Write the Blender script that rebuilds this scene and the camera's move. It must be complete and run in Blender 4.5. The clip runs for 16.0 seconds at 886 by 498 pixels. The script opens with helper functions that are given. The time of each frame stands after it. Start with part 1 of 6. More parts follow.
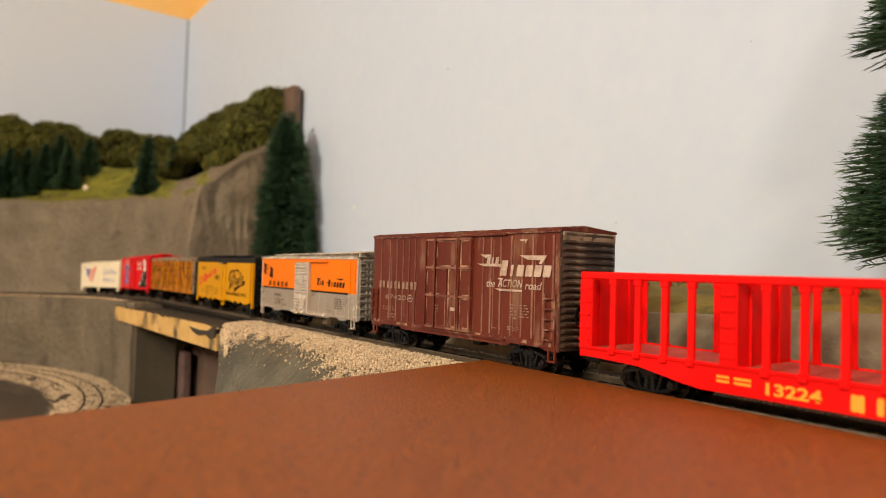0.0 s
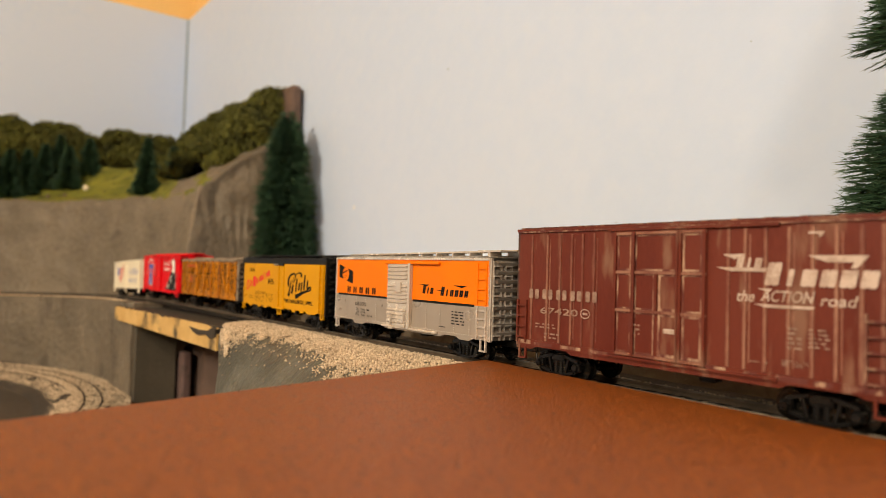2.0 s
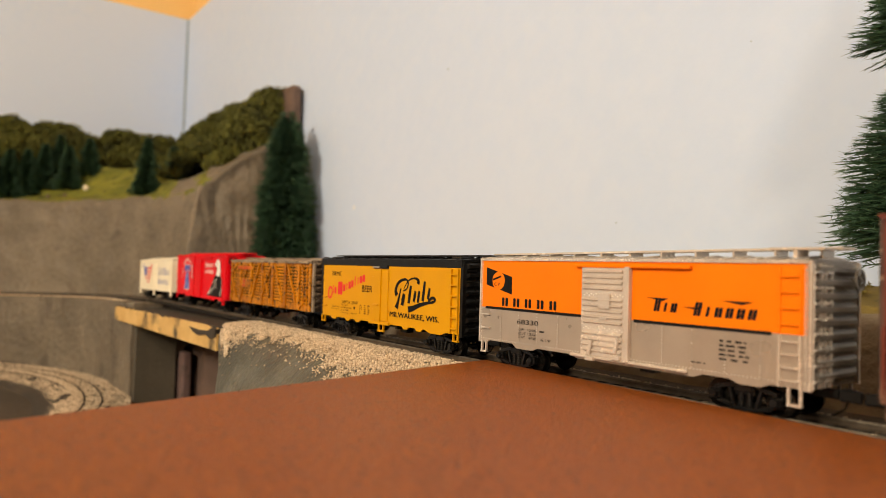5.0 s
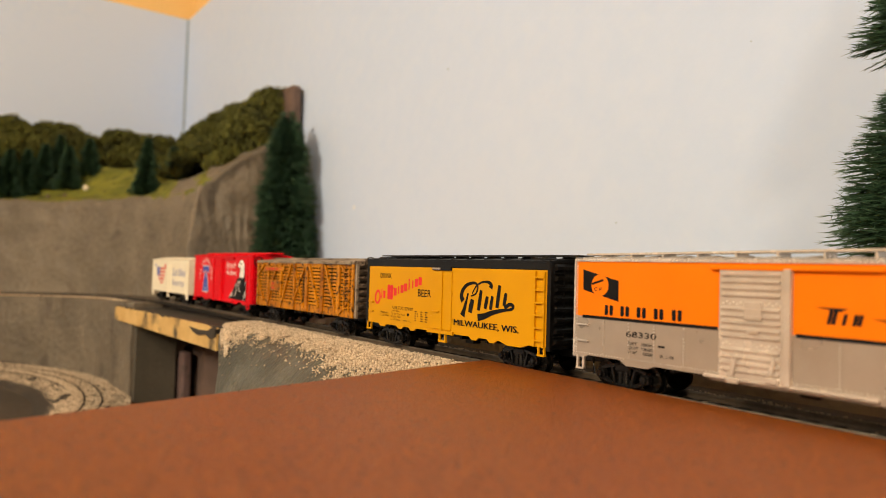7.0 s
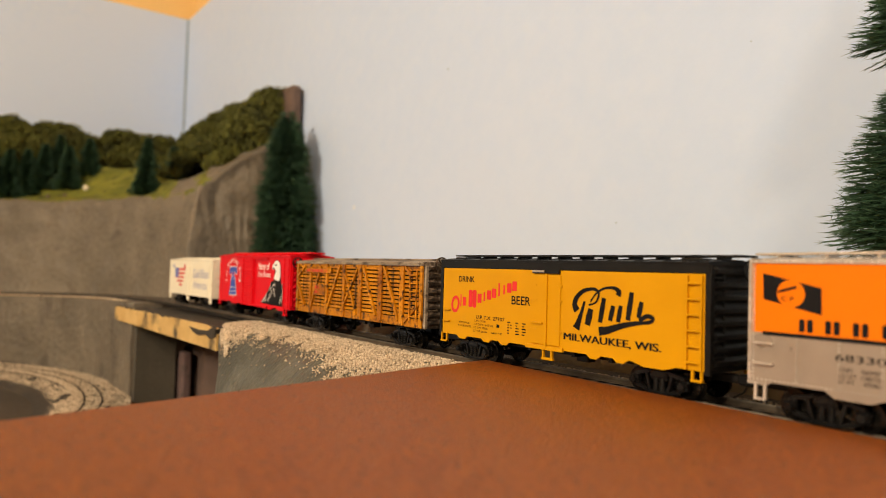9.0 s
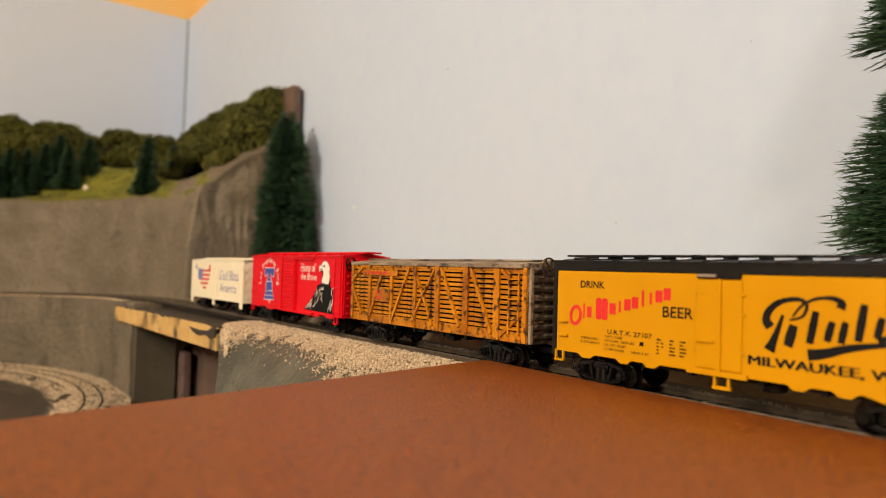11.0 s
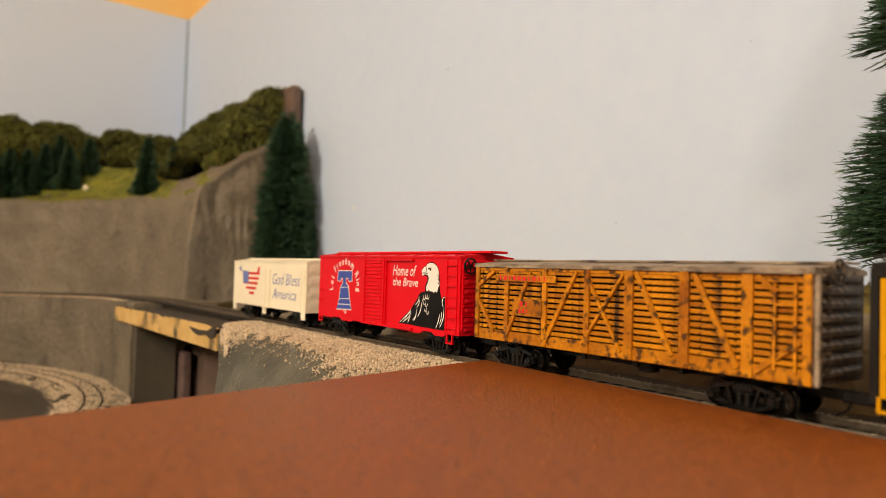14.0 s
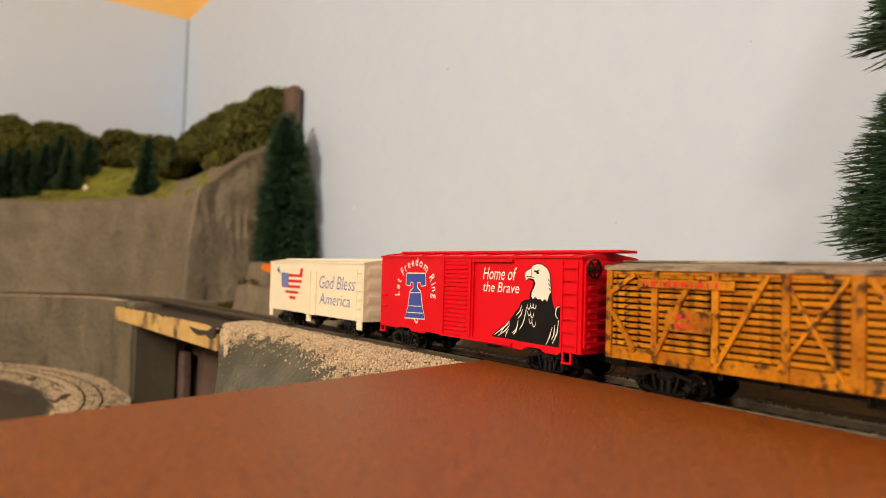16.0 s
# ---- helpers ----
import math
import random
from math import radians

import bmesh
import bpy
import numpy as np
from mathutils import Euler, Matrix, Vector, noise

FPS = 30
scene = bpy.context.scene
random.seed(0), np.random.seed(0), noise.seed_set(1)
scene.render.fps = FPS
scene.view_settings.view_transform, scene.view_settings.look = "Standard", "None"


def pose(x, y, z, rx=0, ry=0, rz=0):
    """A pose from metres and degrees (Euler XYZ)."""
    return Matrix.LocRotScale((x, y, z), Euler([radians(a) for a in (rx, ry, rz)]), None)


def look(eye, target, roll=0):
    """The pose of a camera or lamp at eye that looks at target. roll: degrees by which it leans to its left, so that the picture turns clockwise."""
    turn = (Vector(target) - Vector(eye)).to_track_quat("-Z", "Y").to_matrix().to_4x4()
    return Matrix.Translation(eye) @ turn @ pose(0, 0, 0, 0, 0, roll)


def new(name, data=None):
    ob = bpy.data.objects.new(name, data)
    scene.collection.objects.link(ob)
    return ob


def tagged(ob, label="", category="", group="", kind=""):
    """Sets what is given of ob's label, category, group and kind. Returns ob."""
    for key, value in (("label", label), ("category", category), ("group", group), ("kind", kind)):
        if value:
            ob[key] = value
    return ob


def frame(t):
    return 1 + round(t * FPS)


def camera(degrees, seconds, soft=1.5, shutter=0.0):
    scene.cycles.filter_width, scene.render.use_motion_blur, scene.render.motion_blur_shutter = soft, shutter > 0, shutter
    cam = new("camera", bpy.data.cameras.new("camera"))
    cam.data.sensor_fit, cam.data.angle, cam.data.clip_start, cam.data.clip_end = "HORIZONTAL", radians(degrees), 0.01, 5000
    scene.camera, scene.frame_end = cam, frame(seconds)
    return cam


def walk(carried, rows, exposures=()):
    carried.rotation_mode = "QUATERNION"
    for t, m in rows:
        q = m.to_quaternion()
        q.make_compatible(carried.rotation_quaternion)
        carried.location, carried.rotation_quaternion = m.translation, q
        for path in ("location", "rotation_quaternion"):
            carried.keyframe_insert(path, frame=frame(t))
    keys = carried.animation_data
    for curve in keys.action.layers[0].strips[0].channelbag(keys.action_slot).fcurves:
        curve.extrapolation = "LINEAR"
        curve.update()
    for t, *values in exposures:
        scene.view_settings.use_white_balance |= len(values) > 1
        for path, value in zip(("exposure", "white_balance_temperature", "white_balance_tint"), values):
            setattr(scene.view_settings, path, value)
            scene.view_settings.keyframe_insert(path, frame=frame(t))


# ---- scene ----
# ---- camera: the phone stands on the hardboard beside the track and does not move ----
CLIP = 16.0
cam = camera(66.84, CLIP, soft=0.5, shutter=0.14)
cam.data.dof.use_dof, cam.data.dof.focus_distance, cam.data.dof.aperture_fstop = True, 0.31, 11.0
EYE = Vector((0.0, -0.2140, 0.0460))
YAW, PITCH, ROLL = radians(52.84), radians(1.83), 1.67
AIM = EYE + Vector((-math.sin(YAW) * math.cos(PITCH), math.cos(YAW) * math.cos(PITCH), math.sin(PITCH)))
walk(cam, [(0.0, look(EYE, AIM, ROLL)), (CLIP, look(EYE, AIM, ROLL))], exposures=[(0.0, 0.03), (9.0, 0.0), (12.0, -0.07), (CLIP, -0.09)])

# ---- light: warm room lamps under the ceiling ----
WALL_Y, WALL_X = 0.24, -1.612          # the two backdrop panels
ROOM = (-1.632, 2.60, -3.20, 0.26)     # inner faces of the room
FLOOR_Z, CEIL_Z = -1.05, 1.30


def lamp(name, eye, target, size, watts, colour):
    data = bpy.data.lights.new(name, "AREA")
    data.shape, data.size, data.energy, data.color = "DISK", size, watts, colour
    new(name, data).matrix_world = look(eye, target)


lamp("ceiling_lamp", (0.02, -2.10, 1.04), (-0.6, 0.1, 0.1), 0.44, 49, (1.0, 0.82, 0.60))
lamp("ceiling_lamp", (1.60, -1.50, 1.20), (-0.4, 0.1, 0.1), 0.46, 25, (1.0, 0.82, 0.62))
world = bpy.data.worlds.new("world")
scene.world = world
world.use_nodes = True
world.node_tree.nodes["Background"].inputs[0].default_value = (0.5, 0.55, 0.6, 1)
world.node_tree.nodes["Background"].inputs[1].default_value = 0.3


# ---- materials ----
def mat(name, a, b=None, rough=0.5, scale=60, fine=600, bump=0.1, metal=0.0, stretch=(1, 1, 1), spot=None, spots=0.62, coat=0.0, spread=0.12, island=0.0, each=0.0, speck=2.3, mix_fine=0.45, spec=0.5):
    """Two colours mixed by a coarse and a fine noise, a relief, and stains of a third colour."""
    m = bpy.data.materials.new(name)
    m.use_nodes = True
    nt = m.node_tree
    n, ln = nt.nodes, nt.links
    bsdf = n["Principled BSDF"]
    b = b or tuple(c * 0.8 for c in a)
    tc, mp = n.new("ShaderNodeTexCoord"), n.new("ShaderNodeMapping")
    mp.inputs["Scale"].default_value = stretch
    ln.new(tc.outputs["Object"], mp.inputs[0])
    big, small = n.new("ShaderNodeTexNoise"), n.new("ShaderNodeTexNoise")
    for node, s, d in ((big, scale, 3), (small, fine, 4)):
        node.inputs["Scale"].default_value, node.inputs["Detail"].default_value = s, d
        ln.new(mp.outputs[0], node.inputs["Vector"])
    add = n.new("ShaderNodeMath")
    add.operation = "MULTIPLY_ADD"
    ln.new(small.outputs[0], add.inputs[0])
    add.inputs[1].default_value = mix_fine
    half = n.new("ShaderNodeMath")
    half.operation = "MULTIPLY_ADD"
    ln.new(big.outputs[0], half.inputs[0])
    half.inputs[1].default_value, half.inputs[2].default_value = 1.35 - mix_fine, -0.175
    ln.new(half.outputs[0], add.inputs[2])
    value = add.outputs[0]
    if island or each:
        info = n.new("ShaderNodeNewGeometry") if island else n.new("ShaderNodeObjectInfo")
        more = n.new("ShaderNodeMath")
        more.operation = "MULTIPLY_ADD"
        ln.new(info.outputs["Random Per Island" if island else "Random"], more.inputs[0])
        more.inputs[1].default_value = island or each
        ln.new(value, more.inputs[2])
        value = more.outputs[0]
    ramp = n.new("ShaderNodeValToRGB")
    mid = 0.5 + (island or each) / 2
    ramp.color_ramp.elements[0].position, ramp.color_ramp.elements[1].position = mid - spread - (island or each) / 2, mid + spread + (island or each) / 2
    ramp.color_ramp.elements[0].color, ramp.color_ramp.elements[1].color = (*a, 1), (*b, 1)
    ln.new(value, ramp.inputs[0])
    out = ramp.outputs[0]
    if spot:
        sp, sr, mix = n.new("ShaderNodeTexNoise"), n.new("ShaderNodeValToRGB"), n.new("ShaderNodeMix")
        sp.inputs["Scale"].default_value, sp.inputs["Detail"].default_value = scale * speck, 6
        ln.new(mp.outputs[0], sp.inputs["Vector"])
        sr.color_ramp.elements[0].position, sr.color_ramp.elements[1].position = spots - 0.06, spots + 0.06
        ln.new(sp.outputs[0], sr.inputs[0])
        mix.data_type = "RGBA"
        ln.new(sr.outputs[0], mix.inputs[0])
        ln.new(out, mix.inputs[6])
        mix.inputs[7].default_value = (*spot, 1)
        out = mix.outputs[2]
    ln.new(out, bsdf.inputs["Base Color"])
    rr = n.new("ShaderNodeMapRange")
    rr.inputs[3].default_value, rr.inputs[4].default_value = max(0.05, rough - 0.1), min(1, rough + 0.1)
    ln.new(big.outputs[0], rr.inputs[0])
    ln.new(rr.outputs[0], bsdf.inputs["Roughness"])
    bsdf.inputs["Metallic"].default_value = metal
    bsdf.inputs["Specular IOR Level"].default_value = spec
    bsdf.inputs["Coat Weight"].default_value = coat
    if bump:
        bp = n.new("ShaderNodeBump")
        bp.inputs["Strength"].default_value, bp.inputs["Distance"].default_value = bump, 1.0 / fine
        ln.new(small.outputs[0], bp.inputs["Height"])
        ln.new(bp.outputs[0], bsdf.inputs["Normal"])
    return m


M_BACKDROP = mat("backdrop_paint", (0.530, 0.650, 0.870), (0.570, 0.675, 0.870), 0.7, 1.6, 60, 0.03)
M_JOINT = mat("backdrop_joint", (0.30, 0.38, 0.46), (0.36, 0.44, 0.52), 0.7, 20, 200, 0.05)
M_FLECK = mat("paint_fleck", (0.30, 0.40, 0.48), (0.36, 0.46, 0.54), 0.7, 200, 900, 0.0)
M_FLECK_PALE = mat("filler_fleck", (0.66, 0.71, 0.82), (0.69, 0.74, 0.84), 0.7, 200, 900, 0.0)
M_ROOMWALL = mat("room_paint", (0.80, 0.55, 0.22), (0.84, 0.58, 0.24), 0.7, 3, 150, 0.05)
M_WHITE_CEIL = mat("ceiling_paint", (0.78, 0.76, 0.72), (0.82, 0.80, 0.76), 0.8, 3, 150, 0.05)
M_FLOOR = mat("floor_carpet", (0.20, 0.17, 0.14), (0.28, 0.24, 0.2), 0.9, 8, 400, 0.3)
M_HARDBOARD = mat("hardboard", (0.165, 0.0400, 0.0056), (0.335, 0.096, 0.0135), 0.40, 420, 1000, 0.9, spot=(0.055, 0.016, 0.004), spots=0.625, speck=1.2, mix_fine=0.9, spread=0.12)
M_PLASTER = mat("grey_plaster", (0.122, 0.101, 0.072), (0.170, 0.140, 0.100), 0.62, 9, 110, 0.35, spot=(0.092, 0.075, 0.054), spots=0.66)
M_PLASTER_DARK = mat("dark_slate_plaster", (0.058, 0.060, 0.049), (0.108, 0.108, 0.088), 0.42, 28, 200, 0.5, spot=(0.17, 0.17, 0.145), spots=0.68)
M_GRASS = mat("grass_flock", (0.110, 0.122, 0.011), (0.20, 0.200, 0.020), 0.9, 25, 700, 0.8, spot=(0.065, 0.065, 0.008), spots=0.6)
# back-bank grass, browner; its weaker light is put into the darker colour
M_GRASS_SHADED = mat("shaded_grass_flock", (0.105, 0.080, 0.010), (0.165, 0.122, 0.018), 0.9, 25, 700, 0.8, spot=(0.075, 0.062, 0.010), spots=0.6)
M_BUSH = mat("shrub_foam", (0.046, 0.050, 0.009), (0.140, 0.144, 0.021), 0.9, 30, 300, 0.3, island=0.18)
M_FIR = mat("fir_bristles", (0.020, 0.050, 0.026), (0.046, 0.112, 0.054), 0.6, 40, 500, 0.0, island=0.4)
M_TRUNK = mat("fir_wire", (0.05, 0.035, 0.02), (0.09, 0.06, 0.03), 0.8, 200, 900, 0.4)
M_BALLAST = mat("ballast", (0.32, 0.25, 0.17), (0.72, 0.59, 0.43), 0.85, 200, 2500, 0.3, island=0.5)
M_BALLAST_DIM = mat("dusty_ballast", (0.19, 0.15, 0.105), (0.46, 0.38, 0.28), 0.85, 150, 2500, 0.3, island=0.5)
M_TIE = mat("tie_plastic", (0.010, 0.008, 0.006), (0.022, 0.017, 0.013), 0.6, 300, 2000, 0.4, each=0.2)
M_RAIL = mat("rail_nickel", (0.10, 0.085, 0.065), (0.17, 0.145, 0.11), 0.5, 200, 1500, 0.2, metal=0.6)
M_RAILSIDE = mat("rail_web", (0.05, 0.036, 0.022), (0.085, 0.062, 0.04), 0.6, 200, 1500, 0.2)
M_ROAD = mat("roadbed", (0.022, 0.018, 0.014), (0.045, 0.036, 0.027), 0.8, 60, 900, 0.5, spot=(0.09, 0.07, 0.05), spots=0.68)
M_TANWOOD = mat("bare_wood_edge", (0.56, 0.35, 0.115), (0.66, 0.44, 0.16), 0.6, 60, 500, 0.2, spot=(0.035, 0.028, 0.02), spots=0.66, speck=0.55)
M_BROWN = mat("brown_foam", (0.10, 0.065, 0.05), (0.14, 0.09, 0.07), 0.8, 40, 400, 0.4)
M_PURPLE = mat("faded_purple_foam", (0.105, 0.066, 0.060), (0.145, 0.088, 0.080), 0.8, 60, 400, 0.3, spot=(0.07, 0.05, 0.04), spots=0.6)
M_MOSS = mat("brown_moss_flock", (0.060, 0.042, 0.010), (0.10, 0.072, 0.016), 0.9, 60, 700, 0.8)
M_PIER = mat("pier_paint", (0.075, 0.064, 0.046), (0.098, 0.083, 0.060), 0.6, 20, 300, 0.1)
M_BENCH = mat("bench_plywood", (0.40, 0.27, 0.14), (0.5, 0.35, 0.2), 0.6, 20, 300, 0.1, stretch=(1, 8, 1))
M_EARTH = mat("painted_ground", (0.030, 0.023, 0.016), (0.055, 0.042, 0.03), 0.7, 20, 400, 0.4)
M_BLACK = mat("black_plastic", (0.003, 0.003, 0.003), (0.006, 0.006, 0.006), 0.42, 120, 1500, 0.1, spec=0.30)
M_TRUCK = mat("truck_plastic", (0.003, 0.003, 0.003), (0.007, 0.007, 0.007), 0.30, 300, 2500, 0.15, spec=0.32)
M_WHEEL = mat("wheel_metal", (0.030, 0.027, 0.023), (0.060, 0.054, 0.046), 0.24, 200, 2000, 0.05, metal=0.9)
M_MAROON = mat("maroon_weathered", (0.098, 0.015, 0.008), (0.125, 0.024, 0.013), 0.46, 60, 1500, 0.06, stretch=(1, 1, 0.22), spot=(0.19, 0.095, 0.062), spots=0.62, spec=0.3)
# near-black maroon for the end walls, with pale stretched spots
M_MAROONEND = mat("dark_maroon_steel", (0.020, 0.014, 0.011), (0.055, 0.036, 0.026), 0.42, 120, 1200, 0.2, spot=(0.26, 0.20, 0.145), spots=0.63, stretch=(1, 0.3, 1))
M_SEAM = mat("faded_maroon_seam", (0.125, 0.030, 0.018), (0.26, 0.125, 0.082), 0.5, 90, 1500, 0.05, stretch=(1, 1, 0.25))
M_DUST = mat("dusty_maroon", (0.15, 0.055, 0.036), (0.42, 0.28, 0.19), 0.6, 120, 1500, 0.1, stretch=(1, 1, 0.35), spot=(0.10, 0.018, 0.012), spots=0.50)
M_ORANGE = mat("orange_paint", (0.79, 0.176, 0.001), (0.83, 0.190, 0.001), 0.40, 40, 2000, 0.03, spec=0.14)
M_SILVER = mat("silver_paint", (0.350, 0.296, 0.244), (0.390, 0.332, 0.276), 0.30, 60, 2000, 0.05, metal=0.35)
# shinier silver for door, roof and trim, with highlights put into its colour
M_ALUMINIUM_LIT = mat("highlit_aluminium_paint", (0.58, 0.515, 0.445), (0.68, 0.61, 0.535), 0.26, 90, 2000, 0.05, metal=0.4)
# same silver paint; glints on rivets, seams and rungs are put into the colour
M_SILVER_GLINT = mat("silver_paint_glint", (0.60, 0.57, 0.52), (0.68, 0.65, 0.60), 0.28, 60, 2000, 0.0, metal=0.4)
M_DECK = mat("dusty_red_deck", (0.40, 0.045, 0.035), (0.50, 0.085, 0.065), 0.7, 60, 900, 0.2, spec=0.2)
# darker silver for the orange boxcar's end walls and brake wheel
M_DARKSTEEL = mat("dark_silver_steel", (0.15, 0.132, 0.110), (0.23, 0.205, 0.175), 0.36, 80, 1500, 0.1, metal=0.4)
M_YELLOW = mat("yellow_paint", (0.57, 0.272, 0.001), (0.61, 0.294, 0.001), 0.40, 40, 2000, 0.03, spec=0.16)
M_STOCK = mat("weathered_yellow_wood", (0.27, 0.076, 0.002), (0.66, 0.262, 0.004), 0.40, 70, 700, 0.25, spot=(0.070, 0.030, 0.008), spots=0.58, spread=0.17, speck=4.2, each=0.22, spec=0.3)
M_STOCKROOF = mat("weathered_roof", (0.20, 0.15, 0.105), (0.36, 0.29, 0.21), 0.6, 90, 900, 0.3, stretch=(0.4, 1, 1), spot=(0.06, 0.04, 0.025), spots=0.6)
M_SLATSHADE = mat("slat_gap_shade", (0.016, 0.010, 0.006), (0.03, 0.018, 0.01), 0.8, 60, 700, 0.1)
M_STOCKEND = mat("weathered_brown_steel", (0.030, 0.021, 0.014), (0.085, 0.056, 0.034), 0.45, 120, 1200, 0.2, spot=(0.28, 0.20, 0.13), spots=0.61)
M_RED = mat("red_plastic", (0.64, 0.003, 0.010), (0.68, 0.005, 0.014), 0.40, 40, 2000, 0.03, spec=0.15)
M_FLATRED = mat("bright_red_plastic", (0.74, 0.003, 0.003), (0.80, 0.005, 0.005), 0.42, 40, 2000, 0.03, spec=0.16)
M_WHITE = mat("white_plastic", (0.82, 0.75, 0.58), (0.86, 0.79, 0.62), 0.4, 40, 2000, 0.03)
M_PW = mat("white_print", (0.80, 0.77, 0.72), (0.84, 0.81, 0.76), 0.5, 80, 1500, 0)
M_PDUST = mat("faded_white_print", (0.34, 0.25, 0.20), (0.52, 0.43, 0.37), 0.55, 200, 1500, 0)
M_PDIM = mat("dusty_small_print", (0.20, 0.12, 0.09), (0.32, 0.23, 0.18), 0.55, 300, 1500, 0)
M_PK = mat("black_print", (0.004, 0.004, 0.005), (0.008, 0.008, 0.009), 0.6, 80, 1500, 0, spec=0.15)
M_PR = mat("red_print", (0.62, 0.015, 0.015), (0.68, 0.02, 0.02), 0.5, 80, 1500, 0)
M_PB = mat("blue_print", (0.035, 0.07, 0.36), (0.045, 0.085, 0.42), 0.5, 80, 1500, 0)
M_PY = mat("yellow_print", (0.82, 0.33, 0.02), (0.87, 0.37, 0.03), 0.5, 80, 1500, 0)
M_PBL = mat("dotted_blue_print", (0.10, 0.14, 0.42), (0.20, 0.24, 0.50), 0.5, 900, 2500, 0)


# ---- building helpers ----
def part(name, bm, material, parent=None, label="", smooth=False):
    me = bpy.data.meshes.new(name)
    bm.normal_update()
    bm.to_mesh(me)
    bm.free()
    me.materials.append(material)
    if smooth:
        me.polygons.foreach_set("use_smooth", [True] * len(me.polygons))
    ob = new(name, me)
    if parent:
        ob.parent = parent
    if label:
        tagged(ob, label)
    return ob


def box(bm, x0, x1, y0, y1, z0, z1, m=None, bev=0.0):
    mm = Matrix.LocRotScale(((x0 + x1) / 2, (y0 + y1) / 2, (z0 + z1) / 2), None, (abs(x1 - x0), abs(y1 - y0), abs(z1 - z0)))
    vs = bmesh.ops.create_cube(bm, size=1, matrix=(m @ mm) if m else mm)["verts"]
    if bev:
        es = list({e for v in vs for e in v.link_edges})
        bmesh.ops.bevel(bm, geom=es, offset=bev, segments=1, affect="EDGES", profile=0.5)
    return bm


def bar(bm, p, q, w, h):
    """A square bar from p to q."""
    p, q = Vector(p), Vector(q)
    d = q - p
    m = Matrix.Translation((p + q) / 2) @ d.to_track_quat("X", "Z").to_matrix().to_4x4()
    return box(bm, -d.length / 2, d.length / 2, -w / 2, w / 2, -h / 2, h / 2, m)


def rod(bm, p, q, r, seg=10, r2=None):
    p, q = Vector(p), Vector(q)
    d = q - p
    m = Matrix.Translation((p + q) / 2) @ d.to_track_quat("Z", "Y").to_matrix().to_4x4()
    bmesh.ops.create_cone(bm, cap_ends=True, segments=seg, radius1=r, radius2=r if r2 is None else r2, depth=d.length, matrix=m)
    return bm


def prism(bm, pts, y0, y1):
    """An outline in x, z pulled from y0 to y1."""
    a = [bm.verts.new((x, y0, z)) for x, z in pts]
    b = [bm.verts.new((x, y1, z)) for x, z in pts]
    bm.faces.new(a)
    bm.faces.new(b[::-1])
    for i in range(len(pts)):
        j = (i + 1) % len(pts)
        bm.faces.new((a[j], a[i], b[i], b[j]))
    bmesh.ops.recalc_face_normals(bm, faces=bm.faces)
    return bm


def extrude_x(bm, pts, x0, x1):
    """An outline in y, z pulled from x0 to x1."""
    a = [bm.verts.new((x0, y, z)) for y, z in pts]
    b = [bm.verts.new((x1, y, z)) for y, z in pts]
    bm.faces.new(a)
    bm.faces.new(b[::-1])
    for i in range(len(pts)):
        j = (i + 1) % len(pts)
        bm.faces.new((a[j], a[i], b[i], b[j]))
    bmesh.ops.recalc_face_normals(bm, faces=bm.faces)
    return bm


def B():
    return bmesh.new()


def thing(name, label, category, group="", kind=""):
    return tagged(new(name), label, category, group, kind)


def raw(name, verts, faces, material, parent=None, smooth=False):
    me = bpy.data.meshes.new(name)
    me.from_pydata(verts, [], faces)
    me.materials.append(material)
    if smooth:
        me.polygons.foreach_set("use_smooth", [True] * len(me.polygons))
    ob = new(name, me)
    if parent:
        ob.parent = parent
    return ob


# ---- the line of the track: straight along y = 0, then a curve towards -y that falls slightly ----
RAIL = 0.0048
CURVE_X, CURVE_R = -0.94, 0.56


def line(s, off=0.0):
    """Place (x, y, z of the rail's top) and heading of the track at s; off: metres to the wall's side."""
    z = RAIL - 0.0262 * max(0.0, -0.80 - s)
    if s >= CURVE_X:
        return Vector((s, off, z)), 0.0
    a = (CURVE_X - s) / CURVE_R
    r = CURVE_R + off
    return Vector((CURVE_X - r * math.sin(a), -CURVE_R + r * math.cos(a), z)), a


def outside(x, y):
    """Distance from the track's middle, positive towards the wall."""
    return y if x >= CURVE_X else math.hypot(x - CURVE_X, y + CURVE_R) - CURVE_R


KNOTS = ((0, 0), (0.5, 0.0295), (1, 0.0583), (1.5, 0.0870), (2, 0.1171), (2.5, 0.1474), (3, 0.1772), (3.3, 0.1978), (3.5, 0.2115), (3.6, 0.2170),
         (3.8, 0.2232), (4, 0.2291), (4.2, 0.2344), (6.3, 0.2866), (6.5, 0.2934), (7, 0.3097), (7.5, 0.3268), (8, 0.3436), (8.5, 0.3612), (9, 0.3793),
         (9.2, 0.3866), (11.5, 0.4728), (12, 0.4918), (12.5, 0.5109), (13, 0.5298), (13.5, 0.5486), (14, 0.5676), (14.5, 0.5863), (15, 0.6052),
         (15.5, 0.6235), (16, 0.6420))


